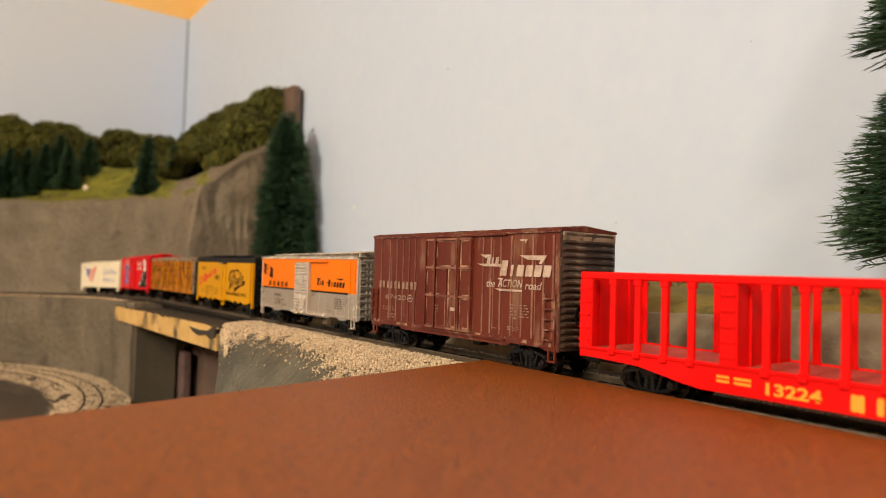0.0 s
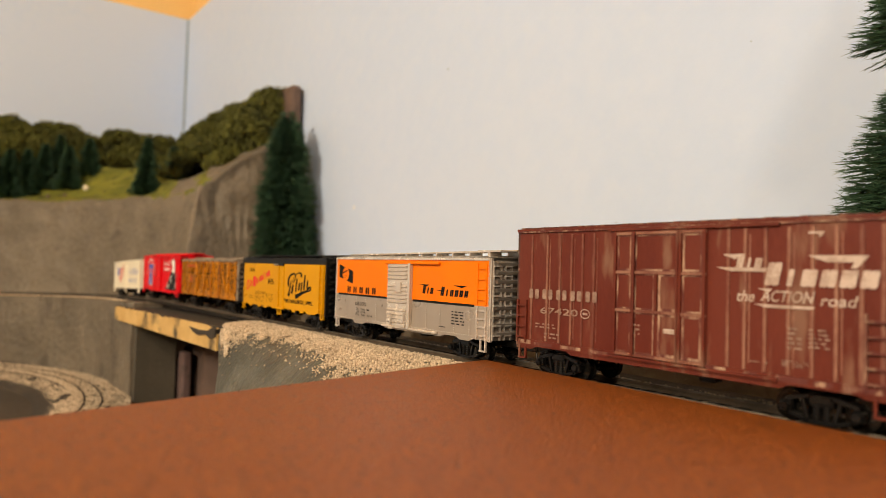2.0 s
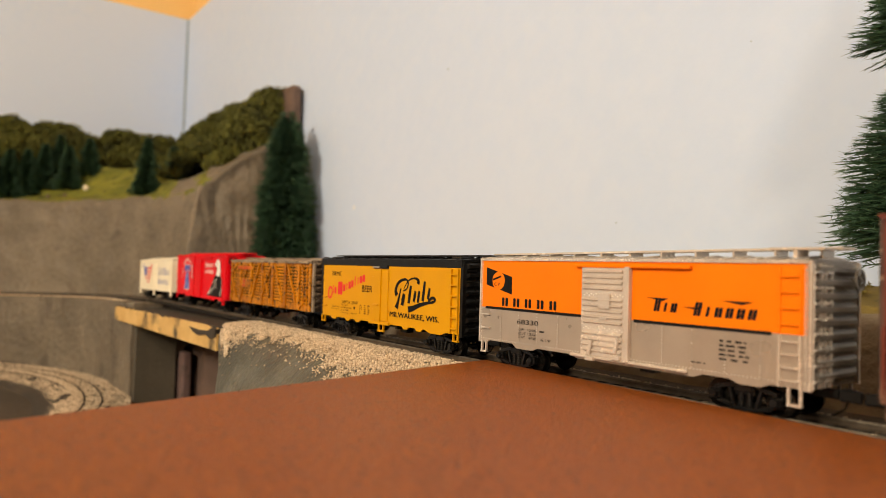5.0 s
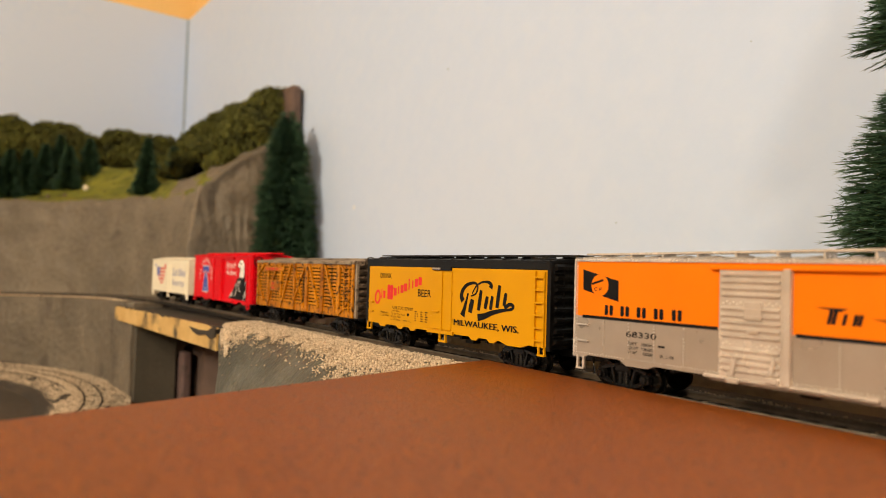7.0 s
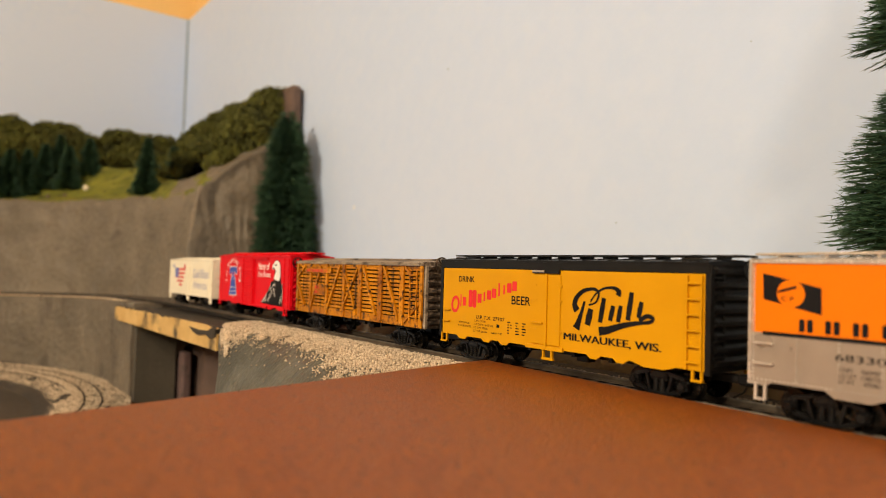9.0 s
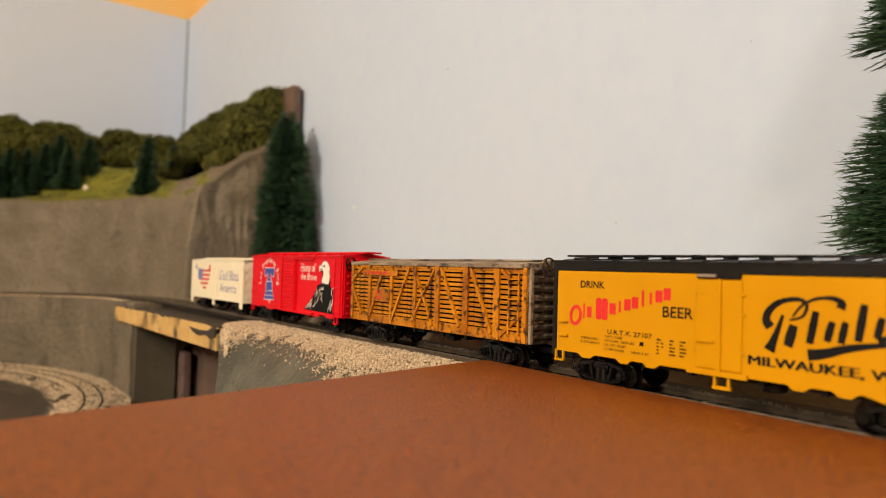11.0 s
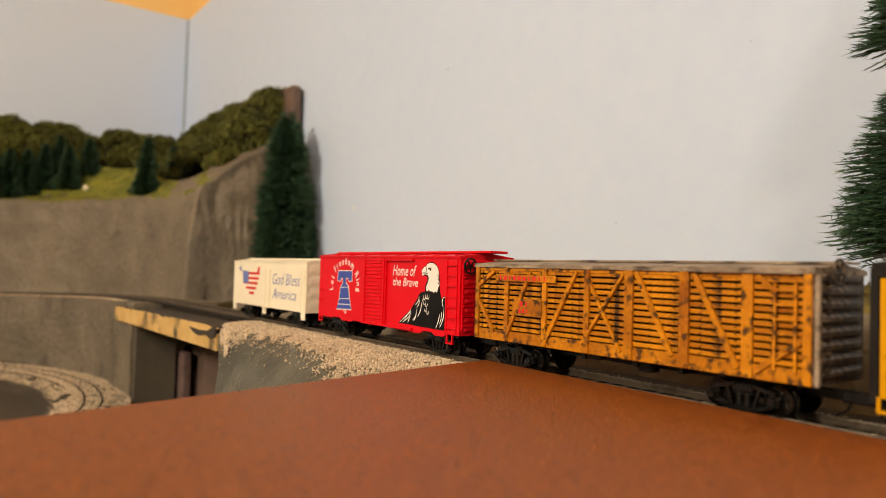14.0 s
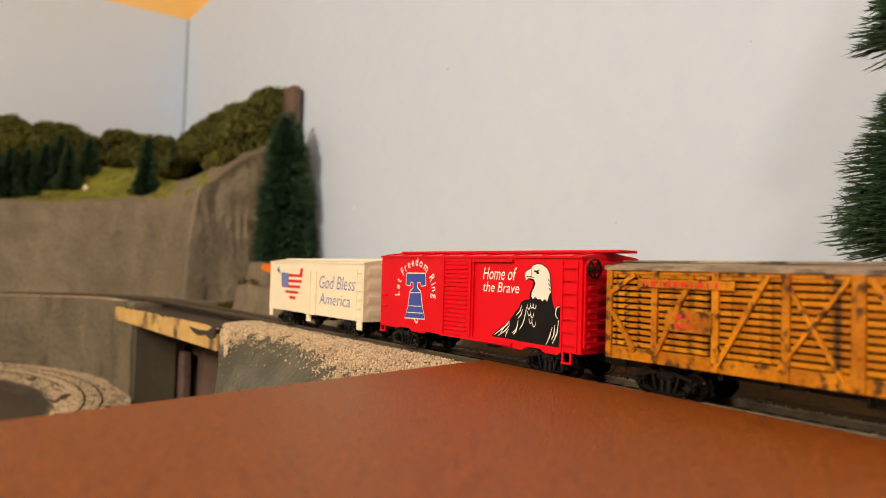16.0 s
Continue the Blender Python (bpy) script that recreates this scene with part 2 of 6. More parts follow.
def gone(t):
    """How far the train has gone at t: a smooth curve through the knots."""
    n = len(KNOTS)
    i = max(j for j in range(n - 1) if KNOTS[j][0] <= t + 1e-9)
    (t0, a), (t1, b) = KNOTS[i], KNOTS[i + 1]
    v = (b - a) / (t1 - t0)
    va = v if i == 0 else ((a - KNOTS[i - 1][1]) / (t0 - KNOTS[i - 1][0]) + v) / 2
    vb = v if i == n - 2 else ((KNOTS[i + 2][1] - b) / (KNOTS[i + 2][0] - t1) + v) / 2
    h, u = t1 - t0, (t - t0) / (t1 - t0)
    return a * (2 * u**3 - 3 * u**2 + 1) + va * h * (u**3 - 2 * u**2 + u) + b * (3 * u**2 - 2 * u**3) + vb * h * (u**3 - u**2)


def flat_mesh(bm, pts, y=0.0):
    bm.faces.new([bm.verts.new((x, y, z)) for x, z in pts])


# ---- the room ----
def room():
    x0, x1, y0, y1 = ROOM
    tagged(part("floor", box(B(), x0, x1, y0, y1, FLOOR_Z - 0.1, FLOOR_Z), M_FLOOR), "dark carpeted floor of the layout room", "floor", kind="structure")
    tagged(part("ceiling", box(B(), x0, x1, y0, y1, CEIL_Z, CEIL_Z + 0.1), M_WHITE_CEIL), "plain white painted room ceiling", "ceiling", kind="structure")
    for name, dims in (("wall_north", (x0 - 0.1, x1 + 0.1, y1, y1 + 0.1)), ("wall_south", (x0 - 0.1, x1 + 0.1, y0 - 0.1, y0)), ("wall_west", (x0 - 0.1, x0, y0, y1)), ("wall_east", (x1, x1 + 0.1, y0, y1))):
        tagged(part(name, box(B(), *dims, FLOOR_Z - 0.1, CEIL_Z + 0.1), M_ROOMWALL), "warm yellow painted room wall", "wall", kind="structure")
    # sky-blue backdrop panels in front of the walls, with a taped joint in the corner
    nb = tagged(part("backdrop_north", box(B(), WALL_X + 0.004, x1, WALL_Y, y1 - 0.002, -0.30, BACK_TOP), M_BACKDROP), "pale grey-blue painted backdrop panel along the track", "backdrop", kind="structure")
    tagged(part("backdrop_west", box(B(), x0 + 0.002, WALL_X, y0 + 0.8, WALL_Y - 0.004, -0.30, BACK_TOP), M_BACKDROP), "pale grey-blue painted backdrop panel behind the hill", "backdrop", kind="structure")
    part("joint", box(B(), WALL_X - 0.001, WALL_X + 0.0055, WALL_Y - 0.0045, WALL_Y - 0.0005, -0.30, BACK_TOP - 0.001), M_JOINT, nb, "grey joint strip in the corner")
    for x, z, r, m in ((-0.599, 0.273, 0.0016, M_FLECK), (-0.245, 0.214, 0.0007, M_FLECK), (-0.802, 0.128, 0.0042, M_FLECK_PALE), (-0.36, 0.09, 0.001, M_FLECK)):
        bm = B()
        flat_mesh(bm, [(x + r * math.cos(a) * (1 + 0.3 * math.sin(3 * a)), z + 0.75 * r * math.sin(a)) for a in [k * math.pi / 5 for k in range(10)]], WALL_Y - 0.0004)
        part("fleck", bm, m, nb, "small fleck on the backdrop")


BACK_TOP = 0.616
room()


# ---- the layout: bench, hardboard, roadbed, track ----
BOARD_Z = 0.0062


def layout():
    t = thing("bench", "plywood bench that carries the model railway", "bench")
    part("top", box(B(), -1.57, 1.4, -0.70, 0.236, -0.150, -0.112), M_EARTH, t, "dark painted lower ground")
    for x in (-1.45, -0.2, 1.2):
        for y in (-0.62, 0.18):
            part("leg", box(B(), x - 0.03, x + 0.03, y - 0.03, y + 0.03, FLOOR_Z, -0.150), M_BENCH, t)
    # roadbed block under the track and the hardboard
    bm = B()
    prism(bm, [(-0.40, -0.132), (1.35, -0.132), (1.35, 0.0), (-0.40, 0.0)], -0.012, 0.236)
    tagged(part("roadbed_block", bm, M_ROAD), "dark earth-coloured block under the track", "roadbed", kind="structure")
    bm = B()
    prism(bm, [(-0.22, -0.132), (0.6, -0.132), (0.6, 0.0026), (-0.21, 0.0026)], -0.55, -0.013)
    tagged(part("shelf_block", bm, M_PLASTER_DARK), "dark grey block that carries the hardboard", "shelf", kind="structure")
    # hardboard sheet, its far edge along the track
    bm = B()
    pts = [(-0.2312, -0.0130), (-0.17, -0.34), (-0.14, -0.52), (0.55, -0.52), (0.55, -0.040)]
    top = [bm.verts.new((x, y, BOARD_Z)) for x, y in pts]
    low = [bm.verts.new((x, y, BOARD_Z - 0.0034)) for x, y in pts]
    bm.faces.new(top)
    bm.faces.new(low[::-1])
    for i in range(len(pts)):
        j = (i + 1) % len(pts)
        bm.faces.new((top[j], top[i], low[i], low[j]))
    bmesh.ops.recalc_face_normals(bm, faces=bm.faces)
    bmesh.ops.bevel(bm, geom=bm.edges[:], offset=0.0004, segments=2, affect="EDGES")
    ob = part("hardboard_sheet", bm, M_HARDBOARD)
    tagged(ob, "reddish-brown hardboard sheet with a satin top beside the track", "hardboard")


layout()


def sweep(bm, profile, s0, s1, step, side):
    """A profile (across, up) swept along the track; side: the offset of its middle."""
    rows, n = [], max(2, int((s1 - s0) / step) + 1)
    for i in range(n):
        s = s0 + (s1 - s0) * i / (n - 1)
        rows.append([bm.verts.new(Vector((*line(s, side + a)[0].xy, line(s)[0].z + u))) for a, u in profile])
    for r0, r1 in zip(rows, rows[1:]):
        for i in range(len(profile)):
            j = (i + 1) % len(profile)
            bm.faces.new((r0[i], r0[j], r1[j], r1[i]))
    bm.faces.new(rows[0])
    bm.faces.new(rows[-1][::-1])
    bmesh.ops.recalc_face_normals(bm, faces=bm.faces)
    return bm


TRACK_S = (-1.60, 0.62)


def track():
    t = thing("railway_track", "model railway track with dark ties and worn nickel rails", "track", kind="structure")
    for side in (-0.00825, 0.00825):
        head = [(-0.00045, -0.0004), (-0.00035, 0.0), (0.00035, 0.0), (0.00045, -0.0004), (0.00045, -0.0007), (-0.00045, -0.0007)]
        web = [(-0.0002, -0.0007), (0.0002, -0.0007), (0.0002, -0.0019), (0.0009, -0.0021), (0.0009, -0.0024), (-0.0009, -0.0024), (-0.0009, -0.0021), (-0.0002, -0.0019)]
        r = part("rail", sweep(B(), web, *TRACK_S, 0.02, side), M_RAILSIDE, t)
        part("rail_head", sweep(B(), head, *TRACK_S, 0.02, side), M_RAIL, r, "bright worn rail top")
    tie = bmesh.new()
    box(tie, -0.0014, 0.0014, -0.0150, 0.0150, -0.0044, -0.0024, bev=0.0002)
    first = part("tie", tie, M_TIE, t)
    s, k = TRACK_S[0] + 0.003, 0
    while s < TRACK_S[1]:
        p, a = line(s)
        ob = first if k == 0 else new("tie", first.data)
        ob.parent = t
        ob.matrix_basis = Matrix.Translation(p) @ Matrix.Rotation(a, 4, "Z")
        s, k = s + 0.0076, k + 1


track()


# ---- land forms ----
def ballast(name, label, place, count, seed, size=0.00055, material=None):
    """Loose stones: small uneven octahedra at places given by a function of two random numbers."""
    rng = np.random.default_rng(seed)
    base = np.array([(1, 0, 0), (-1, 0, 0), (0, 1, 0), (0, -1, 0), (0, 0, 1), (0, 0, -1)], float)
    tri = np.array([(0, 2, 4), (2, 1, 4), (1, 3, 4), (3, 0, 4), (2, 0, 5), (1, 2, 5), (3, 1, 5), (0, 3, 5)])
    vs, fs = [], []
    for k in range(count):
        p = place(rng)
        if p is None:
            continue
        turn = np.linalg.qr(rng.normal(size=(3, 3)))[0]
        vs.append((base * rng.uniform(0.6, 1.35, (6, 1)) * size) @ turn + np.array(p))
        fs.append(tri + 6 * (len(vs) - 1))
    ob = raw(name, np.concatenate(vs).tolist(), np.concatenate(fs).tolist(), material or M_BALLAST)
    return tagged(ob, label, "ballast", kind="stuff")


def bank_height(x, y):
    """Top of the near embankment: level by the ties, then a slope that steepens."""
    d = -0.016 - y
    lump = 0.0012 * noise.noise((x * 60, y * 60, 0.3))
    if d < 0:
        return 0.0020
    fall = 0.020 + 0.014 * min(1.0, max(0.0, (x + 0.40) / 0.10))
    z = 0.0022 - 0.10 * max(0.0, d - 0.006) - (0.35 * max(0.0, d - fall) + 20 * max(0.0, d - fall - 0.004) ** 2)
    return z + lump


def bank_end(y):
    return -0.520 + 2.7 * max(0.0, -0.034 - y) + 0.006 * noise.noise((y * 60, 0, 0))


def embankment():
    """The plastered bank between the bridge and the hardboard, its end face towards the bridge."""
    vs, fs, nx, ny = [], [], 60, 26
    for i in range(nx):
        u = i / (nx - 1)
        for j in range(ny):
            v = j / (ny - 1)
            y = -0.010 - 0.066 * v
            xe = bank_end(y)
            x = xe + (-0.202 - xe) * u
            z = bank_height(x, y)
            if u < 0.16:
                z -= 0.009 * (1 - u / 0.16) ** 2
            vs.append((x, y, z))
    for i in range(nx - 1):
        for j in range(ny - 1):
            a = i * ny + j
            fs.append((a, a + ny, a + ny + 1, a + 1))
    # end face and outer face down to the bench
    n0 = len(vs)
    ring = [(0, j) for j in range(ny)] + [(i, ny - 1) for i in range(1, nx)]
    for k in range(1, 9):
        w = k / 8
        for i, j in ring:
            x, y, z = vs[i * ny + j]
            r = 0.004 * noise.noise((x * 25, y * 25, w * 3))
            vs.append((x + r, y - r - (0.006 * w if j == ny - 1 else 0), z + (-0.132 - z) * w))
    prev = [i * ny + j for i, j in ring]
    for k in range(8):
        cur = [n0 + k * len(ring) + q for q in range(len(ring))]
        for q in range(len(ring) - 1):
            fs.append((prev[q], prev[q + 1], cur[q + 1], cur[q]))
        prev = cur
    tagged(raw("embankment", vs, fs, M_PLASTER_DARK, smooth=True), "dark grey-green plaster bank with a rounded end", "embankment", kind="structure")

    def near(rng):
        if rng.random() < 0.045:
            y = rng.uniform(-0.056, -0.034)
            x = bank_end(y) + 0.011 + abs(rng.normal(0, 0.009)) * (0.062 + y) / 0.028
            return x, y, bank_height(x, y) - 0.005 * max(0.0, 1 - (x - bank_end(y)) / 0.03) ** 2 + rng.uniform(-0.0003, 0.001)
        x = rng.uniform(-0.520, -0.20)
        v = rng.random()
        edge = 0.030 + 0.010 * noise.noise((x * 22, 0.0, 4.0)) + 0.005 * noise.noise((x * 90, 0.0, 1.0)) + 0.030 * min(1.0, max(0.0, (x + 0.335) / 0.06))
        if x < -0.43:
            edge += 0.012 * min(1, (-0.43 - x) / 0.03)
        if v > 0.97:
            edge += rng.exponential(0.0035)
        y = -0.0125 - edge * v
        if v > 0.75 and noise.noise((x * 130, y * 130, 2.0)) > 0.25:
            return None
        over = x - bank_end(y)
        if over < 0.003:
            return None
        z = bank_height(x, y) - 0.005 * max(0.0, 1 - over / 0.03) ** 2
        return x, y, z + rng.uniform(-0.0003, 0.0012)

    ballast("ballast_bank", "pale beige crushed ballast spread beside the track", near, 30000, 3, 0.00062)

    def between(rng):
        x = rng.uniform(-0.50, 0.06)
        side = rng.random()
        y = rng.uniform(0.0125, 0.021 + 0.006 * noise.noise((x * 30, 0, 0))) if side < 0.6 else rng.uniform(-0.0125, 0.0125)
        if side >= 0.6 and noise.noise((x * 40, y * 20, 3)) < 0.1:
            return None
        return x, y, 0.0006 + rng.uniform(0, 0.0013) + (0.0012 if y > 0.0125 else 0)

    ballast("ballast_strip", "grey-beige ballast between and behind the rails", between, 6500, 4, 0.0005, M_BALLAST_DIM)


embankment()


def bridge():
    t = thing("bridge", "plank bridge with a torn bare edge and a black painted deck", "bridge")
    bm = B()
    n, rows = 60, []
    rng = random.Random(5)
    for i in range(n + 1):
        u = i / n
        x = -0.862 + 0.354 * u
        y = -0.0410 + 0.001 * noise.noise((x * 40, 0, 0))
        zt, zb = -0.0072 + 0.0050 * u, -0.0222 + 0.0024 * u
        zt2 = zt - max(0.0, 0.0062 * noise.noise((x * 28, 3, 0)) + 0.0022 * noise.noise((x * 150, 3, 0)))
        rows.append([bm.verts.new(c) for c in ((x, y, zb), (x, y, zt2), (x, y + 0.002, zt2 + 0.0004), (x, y + 0.002, zb))])
    for a, b in zip(rows, rows[1:]):
        for i in range(4):
            j = (i + 1) % 4
            bm.faces.new((a[i], b[i], b[j], a[j]))
    bm.faces.new(rows[0])
    bm.faces.new(rows[-1][::-1])
    bmesh.ops.recalc_face_normals(bm, faces=bm.faces)
    part("bare_edge", bm, M_TANWOOD, t, "torn cream-tan bare wood edge")
    bm = B()
    prism(bm, [(-0.872, -0.0225), (-0.500, -0.0200), (-0.500, -0.0014), (-0.872, -0.0066)], -0.0388, 0.045)
    part("deck", bm, M_ROAD, t, "black-brown painted deck")
    bm = B()
    box(bm, -0.812, -0.800, -0.032, 0.013, -0.132, -0.0222, bev=0.001)
    part("pier", bm, M_PIER, t, "flat grey painted pier panel")
    bm = B()
    box(bm, -0.812, -0.784, 0.016, 0.026, -0.132, -0.056, bev=0.002)
    part("foam_block", bm, M_PURPLE, t, "faded purple-brown foam block")
    for k in range(4):
        xa = -0.860 + 0.090 * k
        part("plank", box(B(), xa, xa + 0.0885, 0.034, 0.040, -0.132, -0.0222, bev=0.0008), M_BROWN, t, "dark brown stained plank")
    part("sill_board", box(B(), -0.86, -0.51, 0.010, 0.033, -0.132, -0.112, bev=0.001), M_BROWN, t)
    # where the skin of the edge is torn off near the bank
    bm = B()
    prism(bm, [(-0.572, -0.0066), (-0.5525, -0.0074), (-0.5275, -0.0063), (-0.5148, -0.0026), (-0.5070, -0.0034), (-0.5087, -0.0098), (-0.5214, -0.0119), (-0.5298, -0.0092), (-0.5491, -0.0116), (-0.5625, -0.0100)], -0.0424, -0.0390)
    part("torn_patch", bm, M_ROAD, t, "dark torn patch")
    box2 = B()
    box(box2, -0.80, -0.50, 0.050, 0.060, -0.132, -0.0222)
    part("back_panel", box2, M_PLASTER, t)


bridge()


def curve_shelf():
    """The shelf that carries the curve, with a plastered retaining wall below and the rock above it."""
    vs, fs = [], []
    n = 80
    prof = [(-0.037, -0.132), (-0.036, -0.09), (-0.035, -0.05), (-0.0345, -0.02), (-0.034, -0.0062), (-0.031, -0.0048), (0.0, -0.0046), (0.062, -0.0040)]
    for i in range(n):
        s = -0.804 - 0.90 * i / (n - 1)
        for k, (off, up) in enumerate(prof):
            base, _ = line(s, off + 0.004 * noise.noise((s * 14, k * 0.7, 2)) * (k < 4) + 0.0015 * noise.noise((s * 60, k * 0.5, 7)))
            z = line(s)[0].z + up if up > -0.1 else up
            vs.append((base.x, base.y, z + 0.0015 * noise.noise((s * 50, k, 1)) * (k == 4)))
    m = len(prof)
    for i in range(n - 1):
        for k in range(m - 1):
            a = i * m + k
            fs.append((a, a + 1, a + m + 1, a + m))
    fs.append(tuple(range(m)))
    tagged(raw("retaining_wall", vs, fs, M_PLASTER, smooth=False), "grey-olive plaster retaining wall under the curved track", "retaining wall", kind="structure")

    def crumbs(rng):
        s = rng.uniform(-1.55, -0.86)
        off = -0.0315 + rng.normal(0, 0.0022)
        p, _ = line(s, off)
        return p.x, p.y, p.z - 0.0046 + rng.uniform(0, 0.0012)

    ballast("ballast_rim", "dusty beige ballast along the shelf's rim", crumbs, 4200, 6, 0.0008)


curve_shelf()

# lower loop: a curved ballasted track on the lower ground
LOOP_C, LOOP_R, LOOP_Z = (-0.86, -0.475), 0.408, -0.111


def lower_loop():
    t = thing("lower_loop_track", "lower track curve with brown rails in beige ballast", "track", kind="structure")
    a0, a1 = radians(35), radians(165)

    def ring(profile, steps=90):
        bm, rows = B(), []
        for i in range(steps + 1):
            a = a0 + (a1 - a0) * i / steps
            rows.append([bm.verts.new((LOOP_C[0] + (LOOP_R + o) * math.cos(a), LOOP_C[1] + (LOOP_R + o) * math.sin(a), LOOP_Z + u)) for o, u in profile])
        for p, q in zip(rows, rows[1:]):
            for i in range(len(profile)):
                j = (i + 1) % len(profile)
                bm.faces.new((p[i], p[j], q[j], q[i]))
        bmesh.ops.recalc_face_normals(bm, faces=bm.faces)
        return bm

    part("bed", ring([(-0.07, -0.004), (-0.022, 0.006), (0.034, 0.006), (0.042, -0.004)]), M_ROAD, t, "dark sloping roadbed")
    for o in (-0.00825, 0.00825):
        part("rail", ring([(o - 0.0006, 0.008), (o - 0.0006, 0.0112), (o + 0.0006, 0.0112), (o + 0.0006, 0.008)]), M_RAILSIDE, t)
    for i in range(90):
        a = a0 + (a1 - a0) * (i + 0.5) / 90
        ob = new("tie", bpy.data.objects["tie"].data)
        ob.parent = t
        ob.matrix_basis = Matrix.Translation((LOOP_C[0] + LOOP_R * math.cos(a), LOOP_C[1] + LOOP_R * math.sin(a), LOOP_Z + 0.0112)) @ Matrix.Rotation(a + math.pi / 2, 4, "Z")

    def stones(rng):
        a = rng.uniform(a0, a1)
        o = rng.uniform(-0.020, 0.036) if rng.random() < 0.45 else rng.uniform(-0.064, -0.012) + rng.normal(0, 0.004)
        if noise.noise((a * 9, o * 60, 5)) < -0.42 or 0.0070 < abs(o) < 0.0095:
            return None
        h = (0.0098 if abs(o) < 0.02 else 0.0075) if o > -0.022 else 0.0075 - 0.011 * min(1.0, (-0.022 - o) / 0.03)
        return LOOP_C[0] + (LOOP_R + o) * math.cos(a), LOOP_C[1] + (LOOP_R + o) * math.sin(a), LOOP_Z + h + rng.uniform(-0.0002, 0.0012)

    ballast("ballast_loop", "beige ballast strewn along the lower curve", stones, 26000, 8, 0.0009, M_BALLAST)


lower_loop()


# ---- the hill in the corner ----
def ridge_x(y):
    return -0.925 + 0.02 * (y - 0.05) + 0.012 * noise.noise((0.0, y * 16, 1.0))


def hill_height(x, y):
    q = outside(x, y)
    d = min(q - 0.052, (ridge_x(y) - x) * 0.95)
    if d < -0.004:
        return None
    base = -0.012
    d = max(0.0, d)
    top = 0.1465 + 0.62 * max(0.0, min(y, 0.21) - 0.065) * min(1.0, max(0.0, (x + 1.30) / 0.2))
    rise = min(1.0, d / (0.024 + 0.25 * max(0.0, y - 0.07)))
    z = base + (top - base) * (1 - (1 - rise) ** 1.6)
    back = max(0.0, q - 0.095)
    z += (0.30 * min(back, 0.055) + 0.9 * min(max(0.0, back - 0.055), 0.07)) * min(1.0, rise) * (1 - 0.75 * min(1.0, max(0.0, (y - 0.10) / 0.06)))
    crag = noise.noise((x * 14, y * 14, z * 10)) * 0.010 + noise.noise((x * 42, y * 42, z * 30)) * 0.004
    return z + crag * (1.0 if rise < 1 else 0.45)


def hill():
    """Rock and grass as one sheet cut into two parts by steepness."""
    vs, ids, rock, grass = [], {}, [], []
    nx, ny = 330, 300
    for i in range(nx):
        for j in range(ny):
            x, y = -1.575 + 0.76 * i / (nx - 1), -0.50 + 0.735 * j / (ny - 1)
            q = outside(x, y)
            d = min(q - 0.052, (ridge_x(y) - x) * 0.95)
            if d < -0.006:
                continue
            z = hill_height(x, y)
            if z is None:
                z = -0.02
            wob = 0.006 * noise.noise((x * 25, z * 40, y * 25))
            spot = Vector((x * 7 + 0.3 * noise.noise((x * 30, y * 30, z * 30)), y * 7, z * 13 + x * 4))
            near, at = noise.voronoi(spot)[:2]
            block = 0.4 * (noise.cell(at[0] * 7.3) - 0.5) - max(0.0, 1 - (near[1] - near[0]) / 0.14)
            wob += 0.0065 * block * (0.12 + 0.88 * min(1.0, max(0.0, (y - 0.045) / 0.03))) * min(1.0, max(0.0, (0.24 - z) / 0.03))
            ids[i, j] = len(vs)
            vs.append((x + wob, y - wob * 0.5, z))
    for i in range(nx - 1):
        for j in range(ny - 1):
            k = [(i, j), (i + 1, j), (i + 1, j + 1), (i, j + 1)]
            if all(c in ids for c in k):
                f = tuple(ids[c] for c in k)
                zs = [vs[a][2] for a in f]
                x, y, z = vs[f[0]]
                q = outside(x, y)
                deep = min(q - 0.052, (ridge_x(y) - x) * 0.95)
                lip = deep - 0.0265 - 1.5 * max(0.0, y - 0.085) - 0.002 * noise.noise((x * 60, y * 60, 0))
                meadow = y < 0.056 + 0.37 * max(0.0, -1.043 - x) + 0.006 * noise.noise((x * 30, y * 30, 2))
                green = z > 0.12 and lip > 0 and (meadow or (y < 0.17 and lip < 0.007 + 0.006 * noise.noise((x * 45, y * 45, 6))))
                (grass if green else rock).append(f)
    t = thing("hill", "grey plaster rock hill with a grassy top", "hill", kind="structure")
    for name, faces, m, label in (("rock", rock, M_PLASTER, "grey-brown carved plaster cliff"), ("grass", grass, M_GRASS, "bright olive-green flocked meadow")):
        used = sorted({a for f in faces for a in f})
        back = {a: k for k, a in enumerate(used)}
        ob = raw(name, [vs[a] for a in used], [tuple(back[a] for a in f) for f in faces], m, t, smooth=True)
        tagged(ob, label)
    bm = B()
    box(bm, -1.030, -0.967, 0.216, 0.236, 0.225, 0.328, bev=0.005)
    part("end_board", bm, M_BROWN, t, "brown end board against the backdrop")


hill()


def flakes(rng, centre, radius, count, size, squash=0.85):
    """Small leafy triangles over an uneven ball."""
    d = rng.normal(size=(count, 3))
    d /= np.linalg.norm(d, axis=1)[:, None]
    lump = 1 + 0.22 * np.sin(d[:, :1] * 5 + centre[0] * 90) * np.cos(d[:, 1:2] * 6 + centre[1] * 70)
    p = np.array(centre) + d * radius * lump * rng.uniform(0.78, 1.06, (count, 1)) * np.array((1, 1, squash))
    off = rng.normal(size=(count, 3, 3)) * size
    return p[:, None, :] + off


